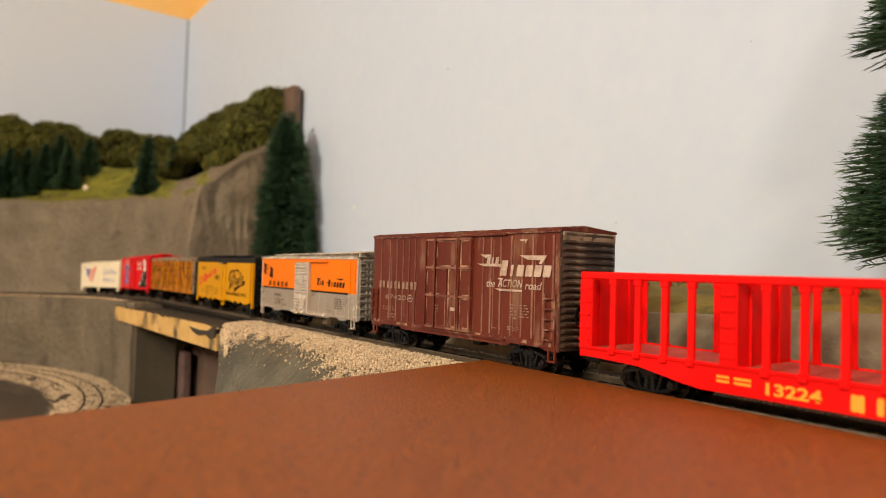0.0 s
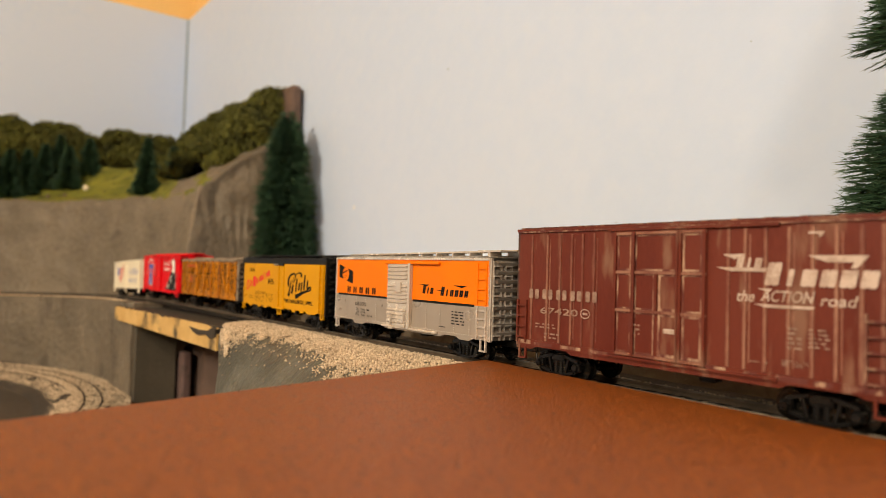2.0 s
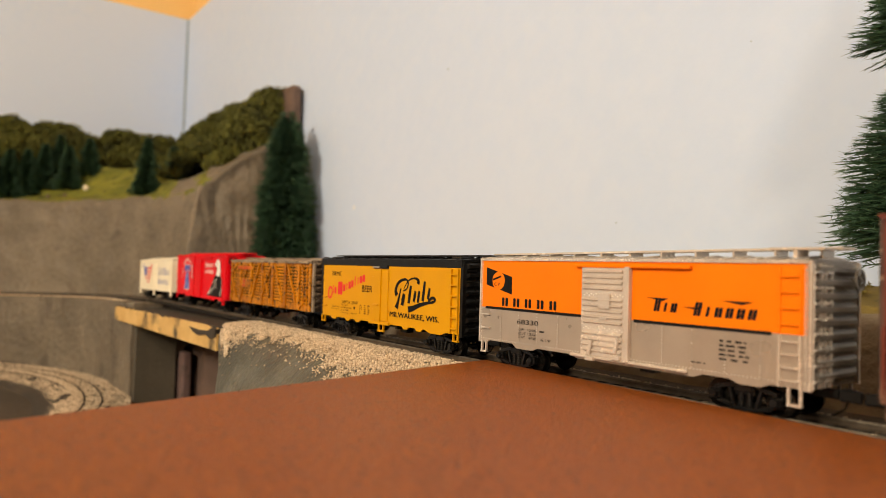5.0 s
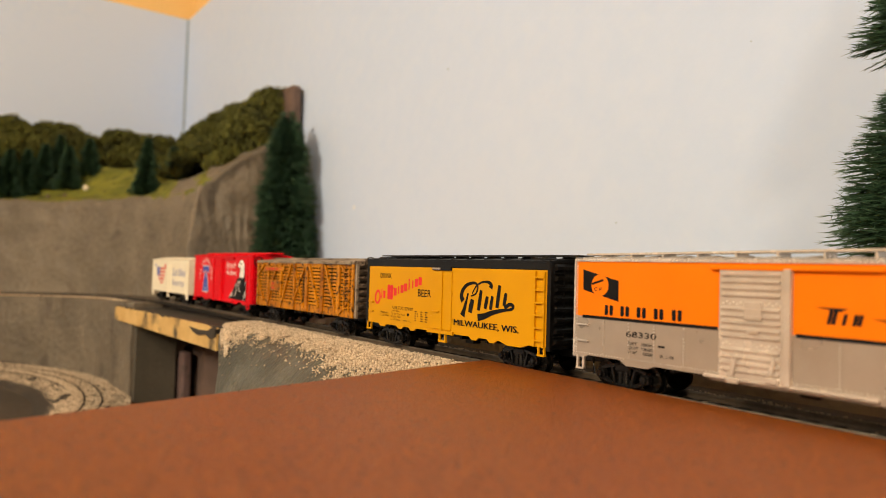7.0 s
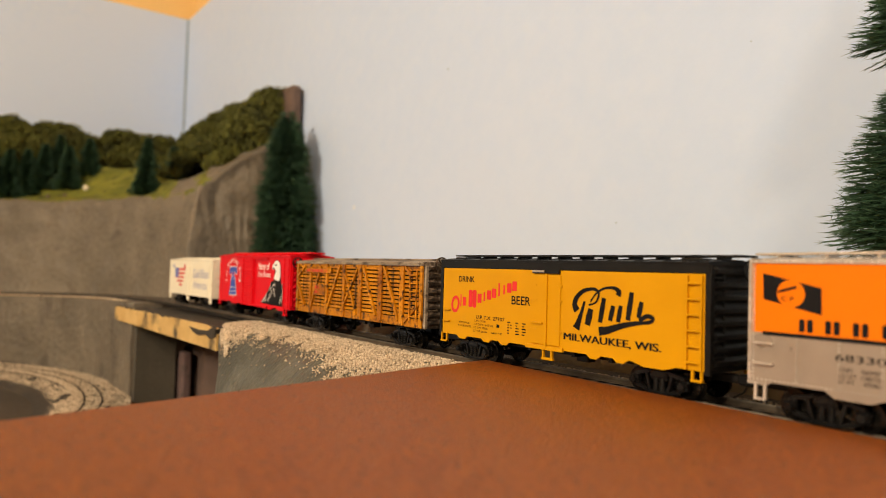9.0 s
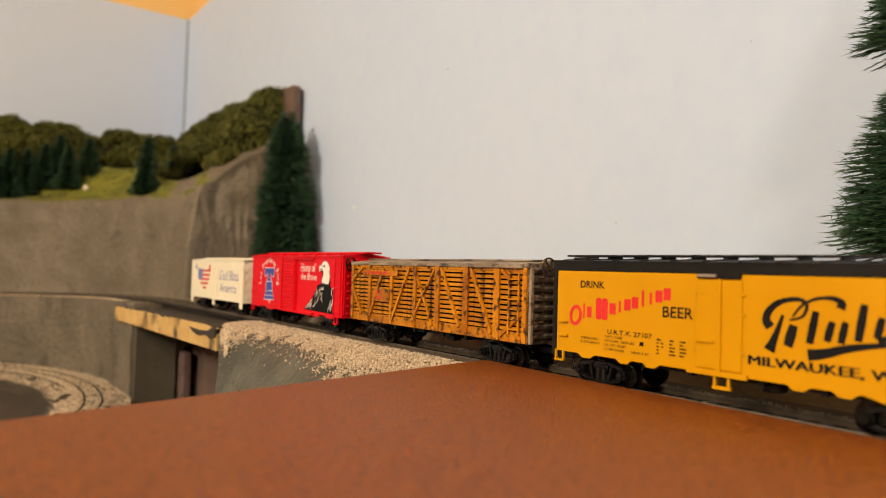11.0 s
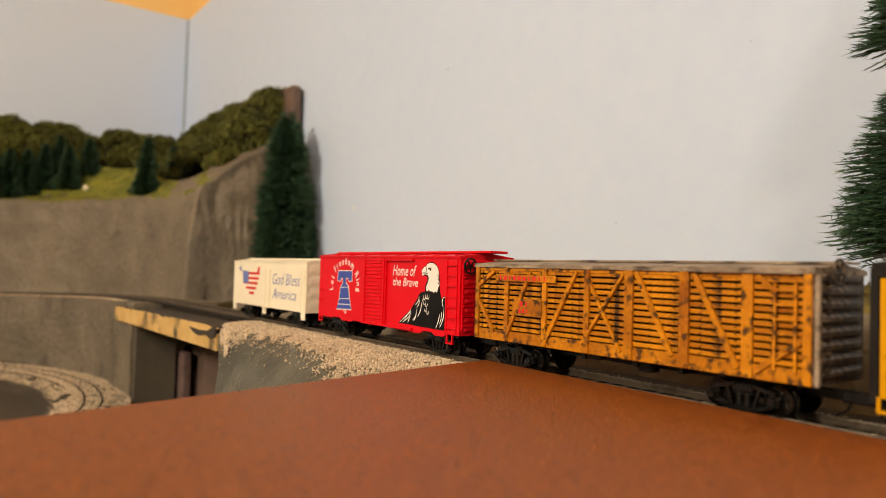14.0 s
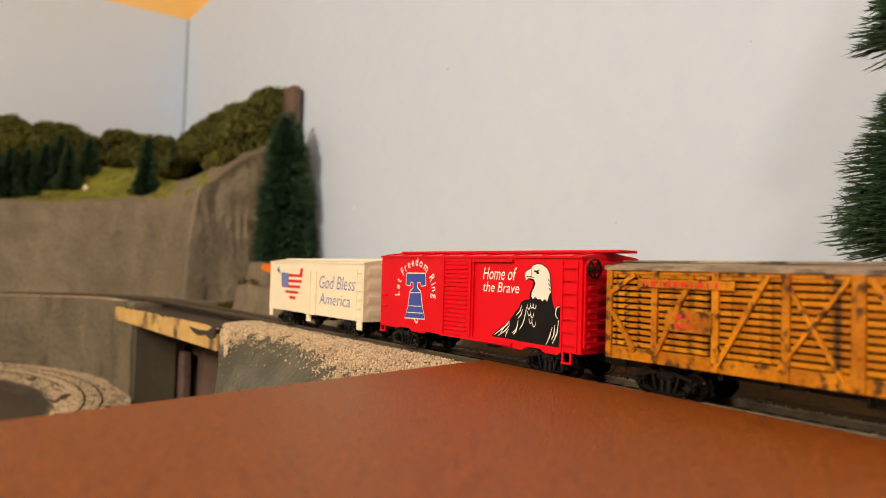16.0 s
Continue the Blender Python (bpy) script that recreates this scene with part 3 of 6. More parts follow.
def shrubs():
    rng = np.random.default_rng(11)
    tris = []

    def clump(x, y, z, r):
        tris.append(flakes(rng, (x, y, z), r, int(1200 * (r / 0.025) ** 2), 0.0022))

    # along the west backdrop
    for k in range(70):
        y = -0.44 + 0.66 * k / 69
        for row in range(5):
            x = -1.548 + row * 0.024 + rng.uniform(-0.012, 0.012)
            top = 0.294 + 0.005 * noise.noise((0, y * 14, 0)) + 0.004 * math.exp(-((y + 0.06) / 0.05) ** 2) - 0.010 * math.exp(-((y - 0.055) / 0.025) ** 2) - row * 0.024
            if row > 2 and -0.15 < y < 0.13:
                continue
            clump(x, y + rng.uniform(-0.01, 0.01), top + rng.uniform(-0.010, 0.010), rng.uniform(0.017, 0.027))
    # along the north backdrop, climbing to the ridge
    for k in range(46):
        x = -1.54 + 0.535 * k / 45
        top = 0.290 + 0.028 * max(0.0, min(1.0, (x + 1.54) / 0.14)) - 0.014 * math.exp(-((x + 1.145) / 0.03) ** 2) - 0.016 * max(0.0, (x + 1.05) / 0.05) + 0.005 * noise.noise((x * 18, 0, 0))
        for row in range(7):
            y = 0.220 - row * 0.017 + rng.uniform(-0.006, 0.006)
            ground = hill_height(x, min(y, 0.21))
            z = top - row * 0.021 + rng.uniform(-0.006, 0.006)
            if ground is None or z < ground + 0.002 or x > -0.992 or (z < 0.246 and x > -1.30):
                continue
            clump(x, y, z, rng.uniform(0.016, 0.024))
        # the lowest row sits on the rock
        for y in (0.11 + 0.005 * k for k in range(20)):
            ground = hill_height(x, y)
            if x < -0.99 and ground is not None and ground > (0.226 if x > -1.06 else 0.204) and rng.random() < 0.6:
                clump(x + rng.uniform(-0.005, 0.005), y + 0.004, ground + 0.007, rng.uniform(0.012, 0.017))
    a = np.concatenate(tris).reshape(-1, 3)
    ob = raw("shrub_wood", a.tolist(), np.arange(len(a)).reshape(-1, 3).tolist(), M_BUSH)
    tagged(ob, "dark olive clump-foam shrubs massed along the hilltop", "shrubs", kind="stuff")


shrubs()


def fir(label, place, height, radius, seed, twigs, needles, tiers=3, bare=0.06, thick=0.00022, lean=0.12, ragged=0.72, group="model fir trees", shape=None, spray=0.17, fuzz=0.38):
    """A bottle-brush fir: a wire trunk and fibres that stand out in sprays, tier above tier."""
    rng = np.random.default_rng(seed)
    t = thing("fir_tree", label, "tree", group)
    t.location = place
    bm = B()
    rod(bm, (0, 0, -0.004), (0, 0, height * 0.98), height * 0.012 + 0.0008, 8, 0.0006)
    part("trunk", bm, M_TRUNK, t)
    h = bare + (1 - bare) * rng.random(twigs) ** 1.25
    phase = (h - bare) / (1 - bare) * tiers % 1.0
    prof = radius * (1 - (h - bare) / (1 - bare)) ** 0.75 * (1.12 - 0.48 * phase) + 0.002
    if shape:
        at, wide = np.array(shape).T
        full = rng.random(twigs * 4)
        full = full[rng.random(twigs * 4) < (np.interp(full, at, wide) / wide.max()) ** 1.3][:twigs]
        twigs, h = len(full), full
        prof = np.interp(h, at, wide) * (1 + 0.10 * np.sin(h * 95 + 2 * np.sin(h * 41)))
    az = rng.random(twigs) * 2 * np.pi
    ln = prof * rng.uniform(ragged, 1.04, twigs)
    tip = np.stack([np.cos(az) * ln, np.sin(az) * ln, h * height + ln * (lean + rng.normal(0, 0.10, twigs)) - 0.10 * ln], 1)
    root = np.stack([0 * h, 0 * h, h * height], 1)
    u = rng.uniform(0.15, 1.0, (twigs, needles, 1))
    a = root[:, None] + (tip - root)[:, None] * u
    way = (tip - root)[:, None] / (ln[:, None, None] + 1e-6) + rng.normal(0, fuzz, (twigs, needles, 3)) * np.array((1, 1, 0.55))
    way /= np.linalg.norm(way, axis=2)[:, :, None]
    size = (radius * spray * rng.uniform(0.5, 1.3, (twigs, needles, 1)) + 0.001)
    b = a + way * size
    side = np.cross(way, rng.normal(size=(twigs, needles, 3)))
    side *= thick / (np.linalg.norm(side, axis=2)[:, :, None] + 1e-9)
    tris = np.stack([a - side, a + side, b], 2).reshape(-1, 3)
    # the twigs' own fibres
    s2 = np.cross(tip - root, rng.normal(size=(twigs, 3)))
    s2 *= thick * 2.4 / (np.linalg.norm(s2, axis=1)[:, None] + 1e-9)
    tw = np.stack([root - s2, root + s2, tip + s2 * 0.7, root - s2, tip + s2 * 0.7, tip - s2 * 0.7], 1).reshape(-1, 3)
    v = np.concatenate([tris, tw])
    raw("crown", v.tolist(), np.arange(len(v)).reshape(-1, 3).tolist(), M_FIR, t)
    return t


fir("tall dark green bottle-brush fir close behind the track", (-0.1085, 0.165, 0.036), 0.235, 0.042, 21, 2600, 56, bare=0.12, thick=0.00024, ragged=0.80, lean=0.02, spray=0.10, fuzz=0.42,
    shape=((0.0, 0.0), (0.105, 0.0), (0.125, 0.043), (0.16, 0.0448), (0.28, 0.0415), (0.38, 0.0345), (0.455, 0.025), (0.475, 0.006), (0.53, 0.005), (0.545, 0.036), (0.62, 0.032), (0.8, 0.018), (1.0, 0.002)))
fir("tall dark green bottle-brush fir against the rock and backdrop", (-0.922, 0.193, 0.03), 0.242, 0.050, 22, 3200, 30, bare=0.02, thick=0.0006, ragged=0.70, lean=-0.05, spray=0.20,
    shape=((0.0, 0.040), (0.10, 0.046), (0.30, 0.042), (0.48, 0.039), (0.58, 0.034), (0.64, 0.025), (0.70, 0.029), (0.80, 0.028), (0.88, 0.019), (0.95, 0.010), (1.0, 0.001)))
bm = B()
rod(bm, (0.0, 0.0, 0.024), (-0.034, -0.004, 0.0185), 0.0006, 6, 0.0003)
for k in range(22):
    u = 0.45 + 0.55 * (k % 11) / 10
    rod(bm, (-0.034 * u, -0.004 * u, 0.024 - 0.0055 * u), (-0.034 * u - 0.004, -0.004 * u + 0.003 * math.sin(k * 2.1), 0.024 - 0.0055 * u + 0.003 * math.cos(k * 1.7)), 0.00018, 3)
part("low_twig", bm, M_FIR, bpy.data.objects["fir_tree"], "bare low twig")
for k, (x, y, h, r) in enumerate(((-1.463, -0.109, 0.090, 0.028), (-1.466, -0.080, 0.087, 0.027), (-1.462, -0.053, 0.086, 0.027), (-1.430, -0.018, 0.080, 0.026), (-1.466, -0.028, 0.088, 0.025),
                                  (-1.440, 0.018, 0.070, 0.024), (-1.257, 0.079, 0.100, 0.026), (-1.305, 0.138, 0.078, 0.024), (-1.485, -0.130, 0.088, 0.028))):
    fir("small dark green bottle-brush fir on the grassy hilltop", (x, y, (hill_height(x, y) or 0.14) - 0.004), h, r, 40 + k, 900, 20, tiers=2, bare=0.02, thick=0.0009, ragged=0.62)


def meadow_things():
    for x, y, r, m, label in ((-1.395, 0.006, 0.0052, M_WHITE, "small white stone on the meadow"), (-1.405, -0.026, 0.0036, M_BROWN, "small brown stump on the meadow"), (-1.415, -0.052, 0.0036, M_BROWN, "small brown stump on the meadow")):
        bm = B()
        bmesh.ops.create_icosphere(bm, subdivisions=2, radius=r)
        for v in bm.verts:
            v.co *= 1 + 0.25 * noise.noise(v.co * 300)
            v.co.z *= 1.1
        ob = part("stone" if m is M_WHITE else "stump", bm, m)
        ob.location = (x, y, hill_height(x, y) + r * 0.7)
        tagged(ob, label, "stone" if m is M_WHITE else "stump")


meadow_things()


def back_bank():
    """The low plastered bank with grass behind the straight track."""
    t = thing("back_bank", "low grey plaster bank topped with olive grass behind the track", "bank", kind="structure")
    n = 160
    for name, prof, m, label in (("plaster_face", [(0.046, -0.002), (0.052, 0.010), (0.056, 0.020), (0.059, 0.0275), (0.064, 0.0280)], M_PLASTER, "grey plaster face with a wavy rim"),
                                 ("grass_slope", [(0.060, 0.0268), (0.066, 0.030), (0.080, 0.0365), (0.110, 0.0415), (0.160, 0.0430), (0.236, 0.0435)], M_GRASS_SHADED, "olive-green flocked slope")):
        vs, fs = [], []
        for i in range(n):
            x = -0.57 + 1.2 * i / (n - 1)
            for k, (y, z) in enumerate(prof):
                w = 0.0030 * noise.noise((x * 28, k * 0.35, 3)) + 0.0012 * noise.noise((x * 110, k, 5))
                vs.append((x, y + w * (k < 5), z + (w * 0.7 + 0.0075 * min(1.3, max(0.0, (x + 0.20) / 0.10)) * (z < 0.031) if z > 0.015 else 0)))
        q = len(prof)
        for i in range(n - 1):
            for k in range(q - 1):
                fs.append((i * q + k, (i + 1) * q + k, (i + 1) * q + k + 1, i * q + k + 1))
        tagged(raw(name, vs, fs, m, t, smooth=True), label)
    rng = np.random.default_rng(31)
    tris = []
    for k in range(150):
        x, y = rng.uniform(-0.5, 0.2), rng.uniform(0.09, 0.22)
        tris.append(flakes(rng, (x, y, 0.0425), rng.uniform(0.002, 0.0045), 60, 0.0008))
    a = np.concatenate(tris).reshape(-1, 3)
    tagged(raw("ground_tufts", a.tolist(), np.arange(len(a)).reshape(-1, 3).tolist(), M_GRASS_SHADED), "small olive tufts on the grassy bank", "tufts", kind="stuff")


back_bank()


def ledge_height(x, y):
    """Two plaster steps behind the track, the lower one shorter."""
    rough = 0.003 * noise.noise((x * 30, y * 30, 1)) + 0.001 * noise.noise((x * 110, y * 110, 4))
    low = min(1.0, max(0.0, (y - 0.047) / 0.006)) * min(1.0, max(0.0, (x + 0.730 + 0.3 * (y - 0.05)) / 0.006))
    high = min(1.0, max(0.0, (y - 0.088 - 0.006 * noise.noise((x * 40, 0, 0))) / 0.004)) * min(1.0, max(0.0, (x + 0.825) / 0.030))
    return max(-0.012 + 0.036 * low, -0.012 + 0.060 * high) + rough


def ledge():
    n, m, vs, fs = 90, 60, [], []
    for i in range(n):
        for j in range(m):
            x, y = -0.86 + 0.30 * i / (n - 1), 0.044 + 0.19 * j / (m - 1)
            vs.append((x, y, ledge_height(x, y)))
    for i in range(n - 1):
        for j in range(m - 1):
            a = i * m + j
            fs.append((a, a + m, a + m + 1, a + 1))
    tagged(raw("plaster_ledge", vs, fs, M_PLASTER, smooth=True), "stepped grey plaster ledge at the foot of the rock", "ledge", kind="structure")
    rng = np.random.default_rng(17)
    tris = []
    for k in range(90):
        x, y = rng.normal(-0.757, 0.020), rng.uniform(0.050, 0.066)
        tris.append(flakes(rng, (x, y, ledge_height(x, y) + 0.002 + 0.012 * rng.random() * math.exp(-((x + 0.757) / 0.02) ** 2)), rng.uniform(0.003, 0.006), 70, 0.0010))
    a = np.concatenate(tris).reshape(-1, 3)
    tagged(raw("moss_patch", a.tolist(), np.arange(len(a)).reshape(-1, 3).tolist(), M_MOSS), "brown-olive moss flock at the foot of the rock", "moss", kind="stuff")
    bm = prism(B(), [(-0.682, 0.0415), (-0.664, 0.0385), (-0.642, 0.037), (-0.638, 0.023), (-0.612, 0.023), (-0.612, 0.046), (-0.677, 0.0475), (-0.683, 0.0455)], 0.062, 0.078)
    bmesh.ops.bevel(bm, geom=bm.edges[:], offset=0.0012, segments=2, affect="EDGES")
    tagged(part("plastic_piece", bm, M_ORANGE), "small orange plastic piece lying on the plaster ledge", "plastic piece")


ledge()


# ---- the train ----
SIDE = 0.0165        # half the width of a car's body
CARS, WHEELS = [], []


def glyph_mesh(words, bold=0.0):
    cu = bpy.data.curves.new("lettering", "FONT")
    cu.body, cu.resolution_u, cu.offset = words, 3, bold
    ob = new("lettering", cu)
    dg = bpy.context.evaluated_depsgraph_get()
    me = bpy.data.meshes.new_from_object(ob.evaluated_get(dg))
    bpy.data.objects.remove(ob)
    bpy.data.curves.remove(cu)
    return me


def lettering(car, words, material, x0, x1, z0, z1, slant=0.0, y=-SIDE - 0.00012, rise=0.0, bold=0.012, label=""):
    """Printed words that fill x0..x1, z0..z1 on the near side (the box of the letters themselves)."""
    me = glyph_mesh(words, bold)
    co = np.zeros(len(me.vertices) * 3)
    me.vertices.foreach_get("co", co)
    co = co.reshape(-1, 3)
    lo, hi = co.min(0), co.max(0)
    u, v = (co[:, 0] - lo[0]) / (hi[0] - lo[0]), (co[:, 1] - lo[1]) / (hi[1] - lo[1])
    out = np.stack([x0 + u * (x1 - x0) + v * (z1 - z0) * slant, np.full(len(u), y), z0 + v * (z1 - z0) + rise * u], 1)
    me.vertices.foreach_set("co", out.ravel())
    me.update()
    me.materials.append(material)
    ob = new("lettering", me)
    ob.parent = car
    return tagged(ob, label) if label else ob


def arc_lettering(car, words, material, cx, cz, r, a0, a1, size, y):
    """Words along an arc, each letter taking its own width."""
    bm, glyphs = B(), []
    for c in words:
        me = None if c == " " else glyph_mesh(c, 0.010)
        xs = [v.co.x for v in me.vertices] if me else (0.0, 0.26)
        glyphs.append((me, min(xs), max(xs)))
    total = sum(hi - lo + 0.10 for _, lo, hi in glyphs) - 0.10
    at = 0.0
    for me, lo, hi in glyphs:
        a = a0 + (a1 - a0) * (at + (hi - lo) / 2) / total
        at += hi - lo + 0.10
        if me:
            me.transform(Matrix.Translation((cx + r * math.cos(a), y, cz + r * math.sin(a))) @ Matrix.Rotation(math.pi / 2 - a, 4, "Y") @ Matrix.Rotation(math.pi / 2, 4, "X") @ Matrix.Scale(size, 4) @ Matrix.Scale(0.85, 4, (1, 0, 0)) @ Matrix.Translation((-(lo + hi) / 2, 0, 0)))
            bm.from_mesh(me)
            bpy.data.meshes.remove(me)
    return part("lettering", bm, material, car)


def marks(car, material, x0, x1, z0, z1, pattern, slant=0.0, y=-SIDE - 0.00012, weight=0.2, rise=0.0, name="emblem_mark", wide=0.62):
    """Plain bars, two for each broad letter, in place of a brand's lettering."""
    n, h = len(pattern), z1 - z0
    w = (x1 - x0) / n
    for i, c in enumerate(pattern):
        lift, top = rise * i / n, h * (0.72 if c in "oni" else 1.0)
        thick = w * (0.30 if c in "iI" else wide * (0.34 + 0.5 * weight))
        mids = (0.0,) if c in "iI" else (-w * wide / 2 + thick / 2, w * wide / 2 - thick / 2)
        for m in mids:
            a, b = x0 + w * (i + 0.5) + m - thick / 2, x0 + w * (i + 0.5) + m + thick / 2
            e = thick * 0.2
            rim = [(a + e, 0), (b - e, 0), (b, e), (b, top - e), (b - e, top), (a + e, top), (a, top - e), (a, e)]
            part(name, flat_mesh_of([(q + r * slant, z0 + r + lift) for q, r in rim], y), material, car)


def flat_mesh_of(pts, y):
    bm = B()
    flat_mesh(bm, pts, y)
    return bm


def ribbon(bm, pts, w, y):
    """A painted stroke through points in x, z; w: its widths at start, middle and end."""
    n = len(pts)
    left, right = [], []
    for i, (x, z) in enumerate(pts):
        p, q = pts[max(0, i - 1)], pts[min(n - 1, i + 1)]
        dx, dz = q[0] - p[0], q[1] - p[1]
        k = math.hypot(dx, dz) or 1
        u = i / (n - 1)
        ww = (w[0] * (1 - 2 * u) + w[1] * 2 * u if u < 0.5 else w[1] * (2 - 2 * u) + w[2] * (2 * u - 1)) / 2
        left.append(bm.verts.new((x - dz / k * ww, y, z + dx / k * ww)))
        right.append(bm.verts.new((x + dz / k * ww, y, z - dx / k * ww)))
    for i in range(n - 1):
        bm.faces.new((left[i], left[i + 1], right[i + 1], right[i]))


def bend(pts, n=6):
    """A smooth line through a few points."""
    out = []
    for i in range(len(pts) - 1):
        p0, p1, p2, p3 = pts[max(0, i - 1)], pts[i], pts[i + 1], pts[min(len(pts) - 1, i + 2)]
        for k in range(n):
            u = k / n
            out.append(tuple(0.5 * (2 * b + (c - a) * u + (2 * a - 5 * b + 4 * c - d) * u * u + (3 * b - a - 3 * c + d) * u**3) for a, b, c, d in zip(p0, p1, p2, p3)))
    return out + [pts[-1]]


def oval(cx, cz, rx, rz, a0=0.0, a1=360.0, n=20, slant=0.0):
    out = []
    for i in range(n + 1):
        a = radians(a0 + (a1 - a0) * i / n)
        z = rz * math.sin(a)
        out.append((cx + rx * math.cos(a) + z * slant, cz + z))
    return out


def small_print(car, material, x0, x1, z0, z1, rows, seed, y=-SIDE - 0.00012):
    """Lines too small to read, as short bars."""
    rng, bm = random.Random(seed), B()
    pitch = (z1 - z0) / rows
    for r in range(rows):
        x, z = x0, z1 - pitch * (r + 0.8)
        while x < x1 - 0.0005:
            w = min(rng.uniform(0.0008, 0.0030), x1 - x)
            flat_mesh(bm, [(x, z), (x + w, z), (x + w, z + pitch * 0.42), (x, z + pitch * 0.42)], y)
            x += w + rng.uniform(0.0005, 0.0016)
    return part("small_print", bm, material, car)


def ring_mesh(bm, m, r, thick, seg=18):
    pts = [m @ Vector((r * math.cos(2 * math.pi * i / seg), r * math.sin(2 * math.pi * i / seg), 0)) for i in range(seg)]
    for i in range(seg):
        bar(bm, pts[i], pts[(i + 1) % seg], thick, thick)


def brake_wheel(car, x, y, z, material, r=0.0036):
    bm = B()
    m = Matrix.Translation((x, y, z)) @ Matrix.Rotation(math.pi / 2, 4, "Y")
    ring_mesh(bm, m, r, 0.0007)
    for k in range(5):
        a = 2 * math.pi * k / 5
        bar(bm, m @ Vector((0, 0, 0)), m @ Vector((r * math.cos(a), r * math.sin(a), 0)), 0.0005, 0.0005)
    rod(bm, (x - 0.0025, y, z), (x + 0.0006, y, z), 0.0006, 8)
    part("brake_wheel", bm, material, car)


def rivets(bm, pts, r=0.00022):
    for x, y, z in pts:
        d = -1 if y < 0 else 1
        v = [bm.verts.new(p) for p in ((x - r, y, z), (x, y, z - r), (x + r, y, z), (x, y, z + r))]
        tip = bm.verts.new((x, y + d * r * 0.9, z))
        for i in range(4):
            bm.faces.new((v[i], v[(i + 1) % 4], tip) if d < 0 else (v[(i + 1) % 4], v[i], tip))


def ladder(car, material, x0, x1, z0, z1, n, y=-SIDE, name="ladder", out=0.0011):
    bm = B()
    for x in (x0, x1):
        box(bm, x - 0.0004, x + 0.0004, y - out, y, z0, z1)
    for i in range(n):
        z = z0 + (z1 - z0) * (i + 0.5) / n
        box(bm, x0, x1, y - out - 0.0003, y - out + 0.0004, z - 0.0003, z + 0.0003)
    return part(name, bm, material, car)


def end_ladder(car, material, x, y0, y1, z0, z1, n):
    bm = B()
    d = 1 if x > 0 else -1
    for y in (y0, y1):
        box(bm, x, x + d * 0.0012, y - 0.0004, y + 0.0004, z0, z1)
    for i in range(n):
        z = z0 + (z1 - z0) * (i + 0.5) / n
        box(bm, x + d * 0.0009, x + d * 0.0017, y0, y1, z - 0.0003, z + 0.0003)
    return part("end_ladder", bm, material, car)


def ribbed_end(car, material, x, z0, z1, n, half=SIDE, proud=0.0011, reach=0.9):
    """A corrugated end wall; each rib is a piece."""
    d = 1 if x > 0 else -1
    wall = part("end_wall", box(B(), x - d * 0.0008, x + d * 0.0004, -half, half, z0, z1), material, car)
    step = (z1 - z0 - 0.002) / n
    bm = B()
    rows = []
    for k, wgt in ((-0.44, 0), (-0.15, 1), (0.15, 1), (0.44, 0)):
        rows.append([bm.verts.new((d * p * wgt, y, step * k)) for y, p in ((-half * reach, 0), (-half * (reach - 0.12), proud), (half * (reach - 0.12), proud), (half * reach, 0))])
    for r0, r1 in zip(rows, rows[1:]):
        for i in range(3):
            f = (r0[i], r0[i + 1], r1[i + 1], r1[i])
            bm.faces.new(f if d > 0 else f[::-1])
    first = part("rib", bm, material, wall)
    for i in range(n):
        ob = first if i == 0 else new("rib", first.data)
        ob.parent = wall
        ob.location = (x + d * 0.0004, 0, z0 + 0.001 + step * (i + 0.5))
    return wall


